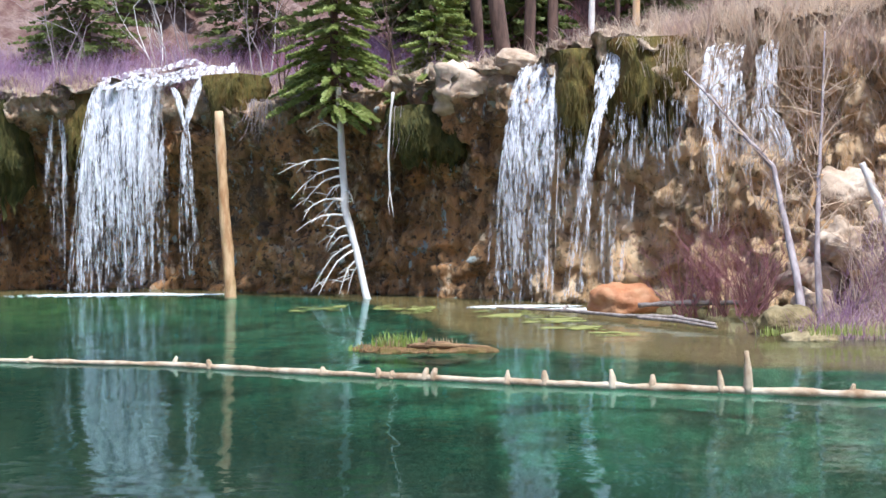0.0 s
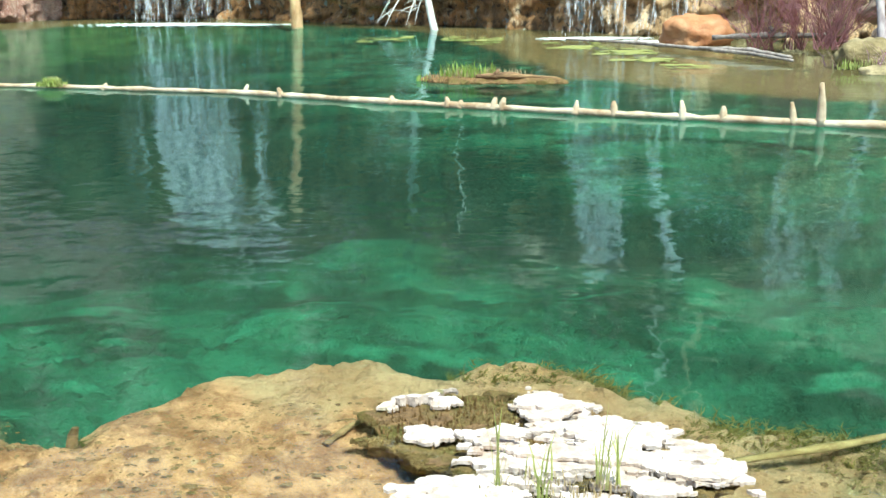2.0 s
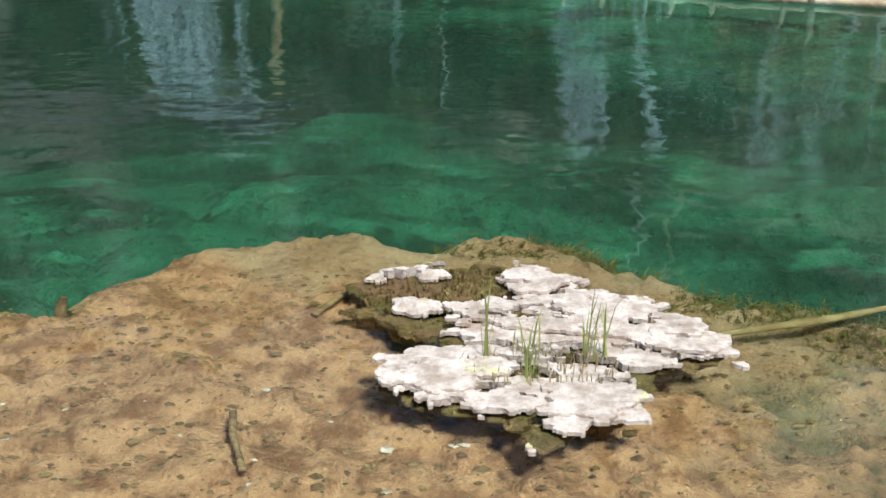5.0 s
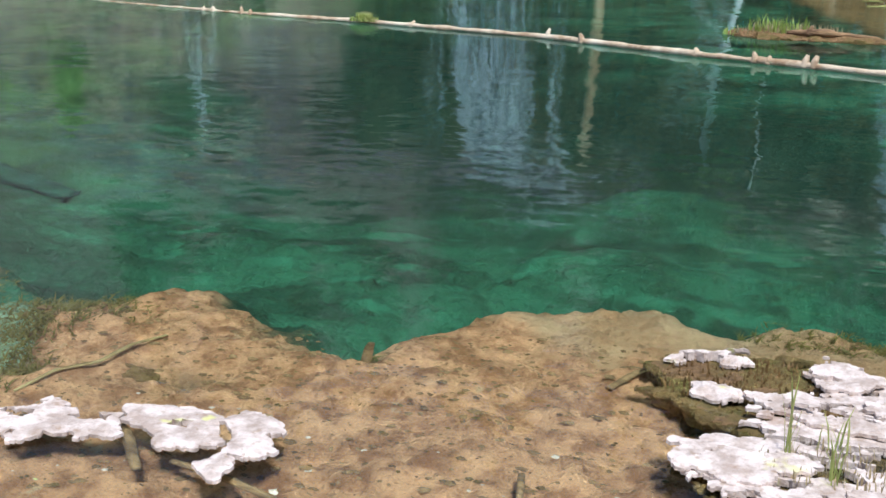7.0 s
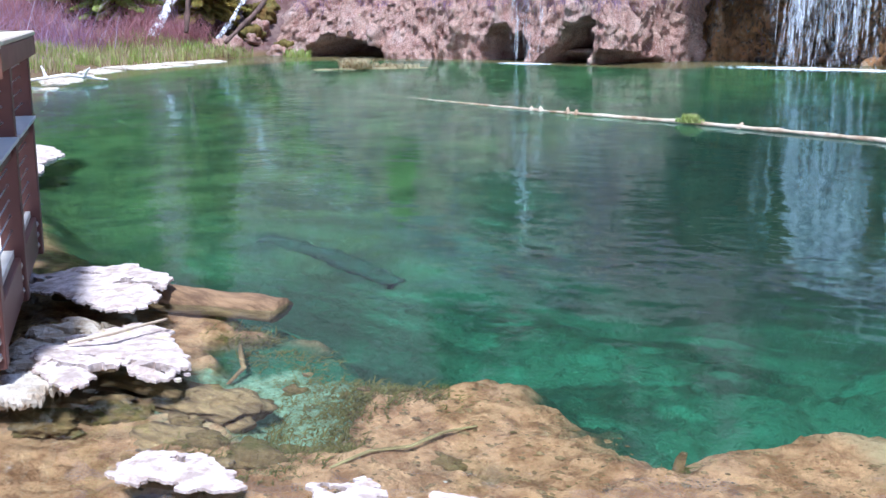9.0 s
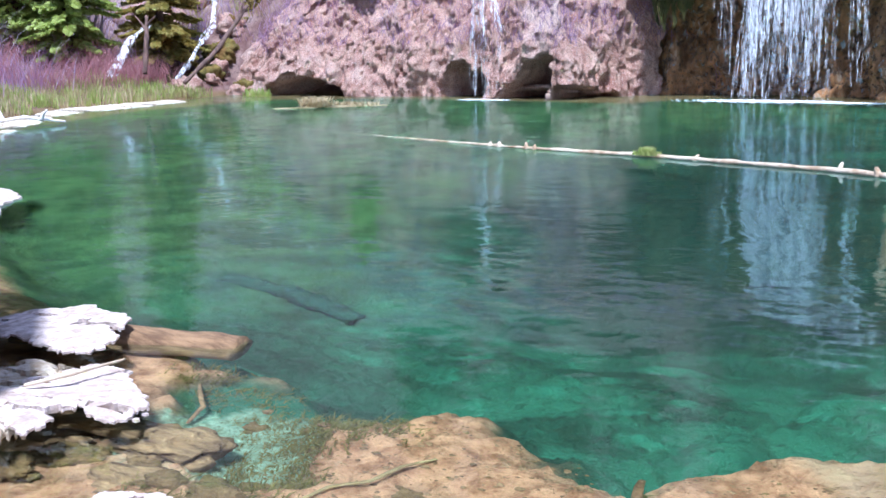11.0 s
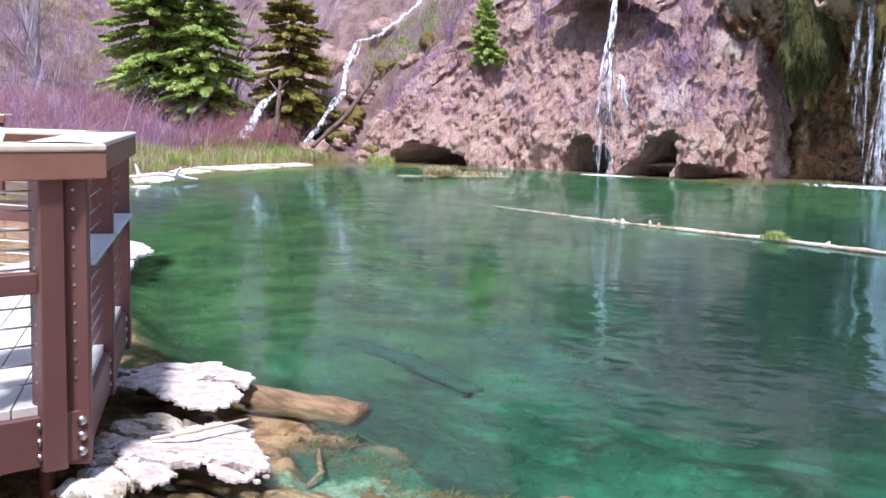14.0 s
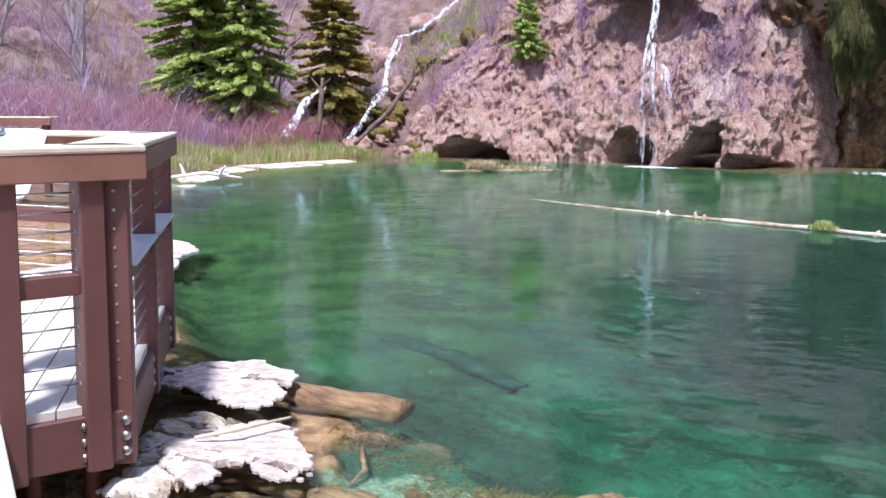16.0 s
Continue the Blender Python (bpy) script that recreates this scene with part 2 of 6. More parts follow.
def ground_stuff():
    n = Nodes("ground")
    z, mid, fine = n.axis(2), n.noise(1.6, 5), n.noise(9, 6)
    shelf = n.mix(n.span(n.noise(2.2, 6), 0.35, 0.65), (0.63, 0.415, 0.25), (0.42, 0.225, 0.115))
    y, x = n.axis(1), n.axis(0)
    mat = n.math("ADD", y, n.math("MULTIPLY", n.math("SUBTRACT", n.noise(1.9, 5), 0.5), 2.4))
    mat = n.math("ADD", mat, n.math("MULTIPLY", x, 0.45))
    rust = n.mix(n.span(n.noise(6.5, 6, rough=0.7), 0.36, 0.62), (0.34, 0.15, 0.07), (0.76, 0.41, 0.23))
    shelf = n.mix(n.span(mat, 4.15, 3.6), shelf, rust)
    shelf = n.mix(n.span(n.noise(26, 5, rough=0.7), 0.54, 0.7, 0, 0.45), shelf, (0.16, 0.09, 0.045))
    shelf = n.mix(n.span(y, 8, 12, 0, 0.85), shelf, (0.15, 0.1, 0.035))
    shelf = n.mix(n.span(fine, 0.58, 0.78, 0, 0.35), shelf, (0.2, 0.12, 0.055))
    shelf = n.mix(n.span(n.noise(5.5, 3), 0.67, 0.74, 0, 0.45), shelf, (0.68, 0.56, 0.38))
    # the water's absorption is painted into the bed: green, then near black with depth
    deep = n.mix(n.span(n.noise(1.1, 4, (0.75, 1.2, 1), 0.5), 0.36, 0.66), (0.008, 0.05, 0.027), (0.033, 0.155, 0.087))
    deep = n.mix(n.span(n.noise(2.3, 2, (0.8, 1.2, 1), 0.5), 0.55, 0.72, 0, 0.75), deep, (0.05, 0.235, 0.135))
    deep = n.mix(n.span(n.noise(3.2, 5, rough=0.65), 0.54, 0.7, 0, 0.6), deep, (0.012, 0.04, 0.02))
    olive = n.mix(n.span(n.noise(1.4, 5, (1.3, 0.8, 1)), 0.4, 0.62), (0.022, 0.072, 0.026), (0.07, 0.16, 0.052))
    west = n.math("ADD", x, n.math("MULTIPLY", n.math("SUBTRACT", n.noise(0.5, 4), 0.5), 5.0))
    deep = n.mix(n.span(west, -4.5, -8.5, 0, 0.9), deep, olive)
    # deepest bed darkened by height, for light lost in the water
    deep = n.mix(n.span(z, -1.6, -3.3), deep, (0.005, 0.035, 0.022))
    off = n.math("ADD", n.math("POWER", n.math("ABSOLUTE", n.math("ADD", x, 3.55), 0), 2.0), n.math("POWER", n.math("ABSOLUTE", n.math("SUBTRACT", y, 3.62), 0), 2.0))
    off = n.math("ADD", n.math("SQRT", off, 0), n.math("MULTIPLY", n.math("SUBTRACT", n.noise(4.5, 4), 0.5), 0.9))
    marl = n.mix(n.span(n.noise(12, 4), 0.4, 0.7), (0.36, 0.5, 0.36), (0.2, 0.26, 0.15))
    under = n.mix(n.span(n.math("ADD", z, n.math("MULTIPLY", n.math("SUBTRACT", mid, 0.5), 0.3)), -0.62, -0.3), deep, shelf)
    under = n.mix(n.math("MULTIPLY", n.span(off, 0.62, 0.42), n.span(z, -0.3, -0.42)), under, marl)
    duff = n.mix(n.span(mid, 0.35, 0.65), (0.16, 0.08, 0.07), (0.3, 0.2, 0.17))
    duff = n.mix(n.span(n.noise(0.45, 4), 0.5, 0.7), duff, (0.38, 0.28, 0.26))
    duff = n.mix(n.span(fine, 0.5, 0.7, 0, 0.8), duff, (0.13, 0.07, 0.065))
    col = n.mix(n.span(z, 0.02, 0.2), under, duff)
    n.bump(n.math("ADD", n.noise(6, 7, rough=0.7), n.noise(24, 6, rough=0.7)), 1.0, 0.05)
    return n.done(col, 0.95)


def water_surface():
    """Clear water: refraction below, a softened mirror above."""
    n = Nodes("lake_water")
    swell = n.noise(0.9, 1, (1, 1.1, 1), 0.5)
    wave = n.noise(2.4, 1, (1, 1.15, 1), 0.5)
    fine = n.noise(6.5, 1, (1, 1.2, 1), 0.4)
    calm = n.span(n.noise(0.35, 2), 0.35, 0.65, 0.4, 1.0)
    h = n.math("ADD", n.math("MULTIPLY", swell, 0.55), n.math("ADD", n.math("MULTIPLY", wave, 1.0), n.math("MULTIPLY", fine, 0.33)))
    b = n.bump(n.math("MULTIPLY", h, calm), 0.19, 0.05)
    below, mirror = n.t.nodes.new("ShaderNodeBsdfRefraction"), n.t.nodes.new("ShaderNodeBsdfGlossy")
    below.inputs["Color"].default_value, below.inputs["IOR"].default_value, below.inputs["Roughness"].default_value = (0.84, 0.97, 0.88, 1), 1.333, 0.012
    mirror.inputs["Color"].default_value, mirror.inputs["Roughness"].default_value = (0.72, 0.93, 1.0, 1), 0.012
    fres, mx = n.t.nodes.new("ShaderNodeFresnel"), n.t.nodes.new("ShaderNodeMixShader")
    fres.inputs["IOR"].default_value = 1.333
    for node in (below, mirror, fres):
        n.link(b.outputs[0], node.inputs["Normal"])
    n.link(n.math("MULTIPLY", fres.outputs[0], 0.7), mx.inputs[0])
    n.link(below.outputs[0], mx.inputs[1]), n.link(mirror.outputs[0], mx.inputs[2])
    n.link(mx.outputs[0], n.out.inputs["Surface"])
    return n.m


def falling_water(name, above, below, most=0.85):
    """Streaky near the lip, torn to specks on the way down; above and below set how full it is."""
    n = Nodes(name)
    streak, speck = n.noise(9, 4, (1, 1, 0.06), 0.6), n.noise(24, 4, (1, 1, 0.22), 0.65)
    body = n.math("ADD", n.math("MULTIPLY", streak, 0.55), n.math("MULTIPLY", speck, 0.45))
    full = n.math("SUBTRACT", body, n.span(n.axis(2), 0.5, 5.2, below, above))
    n.done((0.93, 0.94, 1.0), 0.3)
    clear = n.t.nodes.new("ShaderNodeBsdfTransparent")
    mx = n.t.nodes.new("ShaderNodeMixShader")
    n.link(n.span(full, -0.03, 0.13, 0.0, most), mx.inputs[0])
    n.link(clear.outputs[0], mx.inputs[1]), n.link(n.bsdf.outputs[0], mx.inputs[2])
    n.link(mx.outputs[0], n.out.inputs["Surface"])
    return n.m


def leafy(name, a, b, c):
    n = Nodes(name)
    col = n.mix(n.island(), a, b)
    col = n.mix(n.span(n.noise(0.9, 3), 0.45, 0.7), col, c)
    n.done(col, 0.6)
    thru = n.t.nodes.new("ShaderNodeBsdfTranslucent")
    n.link(col, thru.inputs["Color"])
    mx = n.t.nodes.new("ShaderNodeMixShader")
    mx.inputs[0].default_value = 0.5
    n.link(n.bsdf.outputs[0], mx.inputs[1]), n.link(thru.outputs[0], mx.inputs[2])
    n.link(mx.outputs[0], n.out.inputs["Surface"])
    return n.m


def crust_stuff():
    n = Nodes("pale_crust")
    col = n.mix(n.span(n.noise(14, 5), 0.34, 0.66), (0.4, 0.31, 0.26), (0.72, 0.61, 0.56))
    col = n.mix(n.span(n.noise(5, 3), 0.64, 0.72, 0, 0.8), col, (0.66, 0.64, 0.24))
    col = n.mix(n.span(n.noise(9, 5, rough=0.7), 0.58, 0.7, 0, 0.55), col, (0.32, 0.2, 0.13))
    col = n.mix(n.span(n.noise(30, 4), 0.56, 0.72, 0, 0.6), col, (0.3, 0.2, 0.12))
    n.bump(n.math("ADD", n.noise(22, 6), n.noise(70, 3)), 0.7, 0.009)
    return n.done(col, 0.9)


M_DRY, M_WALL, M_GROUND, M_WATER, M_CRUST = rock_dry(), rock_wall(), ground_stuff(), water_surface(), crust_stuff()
M_FALL, M_RIBBON, M_SHEET = falling_water("falling_water", 0.36, 0.45, 0.95), falling_water("falling_water_ribbon", 0.435, 0.55, 0.92), falling_water("falling_water_sheet", 0.475, 0.54, 0.6)
M_CASCADE = falling_water("cascade_water", 0.455, 0.46, 0.7)
M_DRIP = falling_water("dripping_water", 0.54, 0.55, 0.6)
M_SCREE = simple("pale_scree", (0.6, 0.46, 0.34), (0.36, 0.25, 0.17), 4, 0.95, 0.8, 0.04, (1, 1, 1), (0.7, 0.58, 0.46))
M_LUMP = simple("knobbly_travertine", (0.66, 0.58, 0.46), (0.36, 0.26, 0.16), 12, 0.95, 0.9, 0.03, (1, 1, 1), (0.8, 0.75, 0.68))
M_FOAM = simple("foam", (0.85, 0.9, 0.92), (0.95, 0.97, 1.0), 20, 0.5)
M_LOG = simple("bleached_log", (0.56, 0.43, 0.3), (0.28, 0.17, 0.09), 6, 0.85, 0.7, 0.02, (1, 1, 1), (0.7, 0.6, 0.46))
M_PALE = simple("bleached_wood", (0.88, 0.85, 0.82), (0.66, 0.62, 0.59), 8, 0.8, 0.5, 0.01, (1, 1, 0.25))
M_PINE = simple("peeled_pine", (0.74, 0.5, 0.28), (0.44, 0.23, 0.1), 7, 0.75, 0.6, 0.02, (1, 1, 0.3), (0.8, 0.66, 0.46))
M_SUNK = simple("sunken_wood", (0.36, 0.22, 0.11), (0.13, 0.07, 0.035), 16, 0.9, 1.0, 0.03, (0.22, 1, 1))
M_BARK = simple("dark_bark", (0.2, 0.125, 0.1), (0.08, 0.05, 0.042), 9, 0.95, 0.8, 0.03, (1, 1, 0.2))
M_GREYBARK = simple("grey_bark", (0.5, 0.44, 0.45), (0.26, 0.21, 0.22), 9, 0.9, 0.6, 0.01, (1, 1, 0.3))
M_TWIG = leafy("purple_twigs", (0.36, 0.21, 0.36), (0.64, 0.47, 0.66), (0.4, 0.2, 0.3))
M_GREYTWIG = leafy("grey_twigs", (0.52, 0.42, 0.58), (0.8, 0.7, 0.86), (0.42, 0.32, 0.46))
M_REDTWIG = leafy("red_twigs", (0.4, 0.17, 0.18), (0.6, 0.33, 0.35), (0.46, 0.24, 0.24))
M_TANTWIG = leafy("dry_twigs", (0.68, 0.54, 0.42), (0.92, 0.79, 0.64), (0.6, 0.45, 0.4))
M_NEEDLE = leafy("spruce_needles", (0.34, 0.43, 0.1), (0.62, 0.7, 0.24), (0.46, 0.54, 0.16))
M_LIPNEEDLE = leafy("lip_spruce_needles", (0.27, 0.34, 0.1), (0.5, 0.56, 0.21), (0.38, 0.43, 0.15))
M_WOODS = leafy("wood_needles", (0.12, 0.17, 0.05), (0.26, 0.32, 0.11), (0.18, 0.22, 0.07))
M_OLIVE = leafy("olive_needles", (0.36, 0.31, 0.08), (0.58, 0.48, 0.16), (0.34, 0.35, 0.1))
M_GRASS = leafy("green_grass", (0.27, 0.4, 0.07), (0.5, 0.56, 0.17), (0.6, 0.56, 0.27))
M_ALGAE = leafy("algae_fuzz", (0.2, 0.12, 0.04), (0.32, 0.2, 0.08), (0.14, 0.08, 0.03))
M_HAY = leafy("dry_grass", (0.5, 0.4, 0.22), (0.66, 0.56, 0.36), (0.4, 0.3, 0.16))
M_POND = leafy("pond_weed", (0.15, 0.13, 0.035), (0.3, 0.24, 0.08), (0.12, 0.14, 0.04))
M_BANK = simple("mossy_bank_rock", (0.32, 0.25, 0.13), (0.17, 0.13, 0.06), 5, 0.95, 0.9, 0.04, (1, 1, 1), (0.42, 0.34, 0.2))
M_DRIFT = simple("grey_driftwood", (0.42, 0.36, 0.33), (0.2, 0.16, 0.14), 9, 0.9, 0.6, 0.01)
M_MOSS = simple("moss", (0.085, 0.08, 0.016), (0.2, 0.15, 0.035), 7, 0.95, 0.9, 0.06, (1, 1, 0.35), (0.16, 0.085, 0.02))
M_DARKMOSS = simple("dark_moss", (0.045, 0.05, 0.012), (0.11, 0.095, 0.022), 7, 0.95, 0.9, 0.06, (1, 1, 0.35))
M_MOSSY = leafy("moss_strands", (0.11, 0.1, 0.02), (0.26, 0.21, 0.06), (0.2, 0.11, 0.03))
M_WEED = simple("brown_algae", (0.3, 0.175, 0.075), (0.16, 0.09, 0.035), 20, 0.95, 1.0, 0.04, (1, 1, 1), (0.16, 0.12, 0.03))
M_ORANGE = simple("orange_travertine", (0.5, 0.22, 0.1), (0.36, 0.13, 0.05), 5, 0.7, 0.6, 0.03, (1, 1, 1), (0.55, 0.33, 0.18))
M_PAINT = simple("brown_painted_steel", (0.14, 0.058, 0.047), (0.12, 0.048, 0.039), 3, 0.5, 0.1, 0.003)
M_CAP = simple("pale_rail_cap", (0.72, 0.62, 0.48), (0.62, 0.52, 0.4), 8, 0.7, 0.2, 0.004)
# wood under deep water: the water's green dimming is put into its colour
M_WATERTINT_WOOD = simple("water_tinted_wood", (0.014, 0.066, 0.04), (0.009, 0.042, 0.026), 8, 0.95, 0.8, 0.03)
M_FASCIA = simple("brown_fascia", (0.27, 0.13, 0.085), (0.22, 0.1, 0.066), 6, 0.6, 0.2, 0.004, (1, 1, 1))
M_SILT = simple("silted_wood", (0.34, 0.25, 0.12), (0.2, 0.13, 0.055), 6, 0.95, 0.8, 0.03)
M_FILM = simple("yellow_algae_film", (0.3, 0.29, 0.08), (0.2, 0.22, 0.07), 8, 0.8)
M_DECK = simple("pale_deck_board", (0.68, 0.63, 0.55), (0.56, 0.51, 0.43), 6, 0.8, 0.3, 0.004)
M_STEEL = simple("galvanised_steel", (0.6, 0.6, 0.6), (0.45, 0.45, 0.47), 20, 0.35, 0.1, 0.002, Metallic=1.0)
M_PANEL = simple("panel_sheet", (0.7, 0.74, 0.74), (0.6, 0.66, 0.66), 4, 0.3, 0.05, 0.002)

# ---------------------------------------------------------------- ground and lake
SHORE = [(-9.5, -4), (9, -4), (13, 5), (13, 12), (6.3, 15.3), (4.4, 16.3), (4.9, 19.3), (5.6, 21.4), (3.6, 23.6), (0.9, 26), (-2.5, 28.2),
         (-6, 31.2), (-9, 33), (-13, 33), (-13, 29.8), (-20, 30.3), (-22.2, 28.9), (-26.3, 28.2), (-25.6, 24.6), (-25, 20.5), (-21.6, 14.8),
         (-17.5, 8.8), (-14, 5), (-12, 1)]
DEEP = [(8, 8), (5.2, 5.6), (2.6, 4.4), (1.5, 4.05), (0.9, 4.3), (0.32, 4.72), (-0.37, 4.62), (-0.63, 4.74), (-1.13, 4.44), (-1.5, 4.14), (-1.7, 3.86), (-1.86, 3.9),
        (-2.19, 4.08), (-2.6, 4.28), (-2.86, 4.2), (-3.1, 3.95), (-3.6, 4.15), (-4.2, 4.35), (-5.3, 4.55), (-7, 5.0), (-9.5, 6.2), (-12.5, 8.1), (-16.5, 11.5), (-20.6, 15.6), (-22.8, 20.5),
        (-23.5, 26.5), (-20, 28.5), (-12, 27.8), (-11, 31), (-6, 29.5), (-2, 26.5), (-0.5, 22), (0.8, 16.5), (3.2, 14.2), (6, 12.6), (9, 10)]
BASIN = [(-2.8, 3.2), (-2.98, 3.55), (-3.1, 3.85), (-3.4, 4.2), (-4.2, 4.5), (-4.45, 4.1), (-4.0, 3.6), (-3.6, 3.42), (-3.4, 3.2), (-3.15, 3.05)]
HUB = (-9.0, 16.0)


def ground_z(x, y):
    x, y = np.asarray(x, float), np.asarray(y, float)
    d, e = polygon_distance(x, y, SHORE), -polygon_distance(x, y, DEEP)
    p = np.stack([x, y, 0 * x], -1)
    lump = fbm(p * 0.9, 4, 3)
    near = step(-6.2, -5.7, x) * (1 - step(2.1, 2.6, x)) * (1 - step(6.3, 6.9, y))
    bed = -0.10 - 0.16 * step(0, 1.2, -d) + 0.07 * lump + near * (0.05 * fbm(p * 4, 5, 9) + 0.07 * np.abs(fbm(p * 9, 4, 14)) + 0.035 * fbm(p * 21, 3, 15))
    bed = bed - step(-0.12, 0.75, e + 0.12 * fbm(p * 2.5, 3, 5)) * (1.3 + 0.4 * lump + 2.4 * step(1, 8, e) * (0.2 + 0.8 * step(-9.5, -3, x)))
    bed = bed - 0.16 * step(0.25, 1.0, x) * step(2.0, 2.6, y) * (1 - step(6, 9, y))
    b = polygon_distance(x, y, BASIN) + 0.1 * fbm(p * 3.5, 3, 31)
    bed = bed + (np.minimum(bed, -0.5 + 0.05 * lump) - bed) * step(0.06, -0.14, b)
    bed = bed - 0.1 * step(-3.1, -3.5, x) * step(2.2, 2.7, y) * (1 - step(5, 7, y)) * (1 - 0.75 * step(-4.3, -4.9, x))
    az = np.degrees(np.arctan2(x - HUB[0], y - HUB[1]))
    w = step(-62, -38, az) * (1 - step(78, 98, az))
    cliff = -0.3 + 5.5 * step(1.2, 5.0, d) + 0.55 * np.maximum(d - 5, 0)
    left = 1 - step(-100, -80, az) + step(140, 160, az)
    easy = 0.02 + 0.26 * step(0, 2, d) + 0.2 * np.maximum(d - 1.5, 0) + 0.32 * np.maximum(d - 9, 0)
    flat = 0.05 + 0.25 * step(0, 1.5, d) + 0.25 * np.maximum(d - 3, 0)
    high = np.where(az < -95, flat, easy)
    land = w * cliff + (1 - w) * high + step(0.5, 4, d) * (0.35 * lump + 0.12 * fbm(p * 2.3, 3, 21))
    land = np.minimum(land, 70 + 0.06 * land)
    return np.where(d < 0, bed * step(0, 0.25, -d) - 0.01, land)


def axis_steps(lo, a, b, hi, fine, mid, mlo, mhi):
    g = list(np.arange(a, b, fine))
    g = list(np.arange(mlo, a, mid)) + g + list(np.arange(b, mhi, mid))
    out, s = [], mid
    v = mhi
    while v < hi:
        out.append(v)
        s *= 1.22
        v += s
    s, v, low = mid, mlo, []
    while v > lo:
        s *= 1.22
        v -= s
        low.append(v)
    return np.array(low[::-1] + g + out + [hi])


gx = axis_steps(-1500, -6.2, 2.6, 1500, 0.035, 0.4, -45, 20)
gy = axis_steps(-1500, 2.0, 7.0, 1500, 0.035, 0.4, -8, 50)
X, Y = np.meshgrid(gx, gy, indexing="ij")
Zg = ground_z(X.ravel(), Y.ravel())
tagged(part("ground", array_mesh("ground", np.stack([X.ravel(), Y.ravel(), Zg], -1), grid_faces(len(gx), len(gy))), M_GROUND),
       "silt lakebed with the water's depth tint in its colour, brown shelf and brushy duff hillside", "ground", kind="structure")

wat = Geo().add([(-32, -6, 0), (16, -6, 0), (16, 36, 0), (-32, 36, 0)], [(0, 1, 2, 3)])
water = tagged(part("water", wat, M_WATER), "clear green lake water with small ripples", "water", kind="structure")
water.visible_shadow = False


# ---------------------------------------------------------------- cliffs
def cliff(name, rows, nu, nv, material, label, seed, cap=5.0, rough=1.0, holes=(), ridge=0.34, pits=0.0, reach=1.0):
    """Rows: x, y at the foot, lip height, overhang, recess, lean back, cave depth."""
    rows = np.array(rows, float)
    s = np.r_[0, np.cumsum(np.hypot(*np.diff(rows[:, :2], axis=0).T))]
    u = np.linspace(0, s[-1], nu)
    k = np.exp(-np.linspace(-2, 2, 2 * (nu // 55) + 1) ** 2)
    cols = []
    for c in range(7):
        v = np.interp(u, s, rows[:, c])
        pad = len(k) // 2
        cols.append(np.convolve(np.r_[2 * v[0] - v[pad:0:-1], v, 2 * v[-1] - v[-2:-pad - 2:-1]], k / k.sum(), "valid"))
    bx, by, lip, over, rec, lean, cave = (c[:, None] for c in cols)
    tx, ty = np.gradient(cols[0]), np.gradient(cols[1])
    n = np.hypot(tx, ty)
    nx, ny = (ty / n)[:, None], (-tx / n)[:, None]
    su = u[:, None]
    lip = lip + (0.3 * fbm(np.stack([u * 0.9, 0 * u, 0 * u], -1), 3, seed) + 0.12 * fbm(np.stack([u * 4.0, 0 * u, 0 * u], -1), 3, seed + 1))[:, None]
    v = np.linspace(0, 1, nv)[None, :]
    face = np.clip(v / 0.68, 0, 1)
    top = np.clip((v - 0.68) / 0.32, 0, 1)
    z = -1.0 + (lip + 1.0) * face
    h = np.clip(z / lip, 0, 1)
    reach = 1.1 + (reach - 1.1) * step(-8.0, -5.5, bx)
    o = reach * over * step(0.3, 0.97, h) - rec * np.sin(np.pi * h) - lean * h ** 1.5
    wob = fbm(np.stack([np.broadcast_to(su, z.shape).ravel() * 0.8, z.ravel() * 0, z.ravel() * 0], -1), 2, seed + 3).reshape(z.shape)
    o = o - cave * (1 - step(0.55, 0.85, z - 0.45 * wob)) + 0.3 * np.clip(cave, 0, 1) * np.exp(-((z - 1.3) / 0.5) ** 2)
    ragged = fbm(np.stack([np.broadcast_to(su, z.shape).ravel() * 2.5, z.ravel() * 2.5, z.ravel() * 0], -1), 3, seed + 41).reshape(z.shape)
    for hx, wide, tall, deep, skew in holes:
        a = (bx - hx - skew * np.clip(z, 0, 2)) / wide + 0.15 * wob
        o = o - deep * (1 - step(0.85, 1.1, a ** 2 + (np.maximum(z, 0) / tall) ** 2 + 0.3 * ragged)) * (top <= 0)
    o = o - top * cap - 0.25 * step(0.9, 1, h) * (top <= 0)
    z = z + top * (0.5 + 0.5 * lean) + 0.15 * np.sin(np.minimum(top * 8, np.pi))
    x0, y0 = bx + nx * o, by + ny * o
    p = np.stack([x0, y0, np.broadcast_to(z, x0.shape)], -1).reshape(-1, 3)
    drape = fbm(p * (1.5, 1.5, 0.35), 3, seed + 11)
    rid = 1 - np.abs(fbm(p * (1.0, 1.0, 0.8), 3, seed + 5))
    amp = rough * (0.34 * drape + ridge * (rid - 0.6) + 0.2 * fbm(p * (2.9, 2.9, 1.2), 4, seed + 17) + 0.13 * fbm(p * (8, 8, 4), 3, seed + 23)
                   - 0.1 * np.abs(fbm(p * (6, 6, 3), 3, seed + 31)))
    amp = amp - pits * step(0.12, 0.42, fbm(p * (1.5, 1.5, 2.1), 3, seed + 51)) + 0.5 * pits * step(0.1, 0.45, fbm(p * (2.3, 2.3, 1.5), 3, seed + 57))
    tp = np.broadcast_to(top, x0.shape).ravel()
    side = amp * (1 - 0.6 * step(0, 0.3, tp))
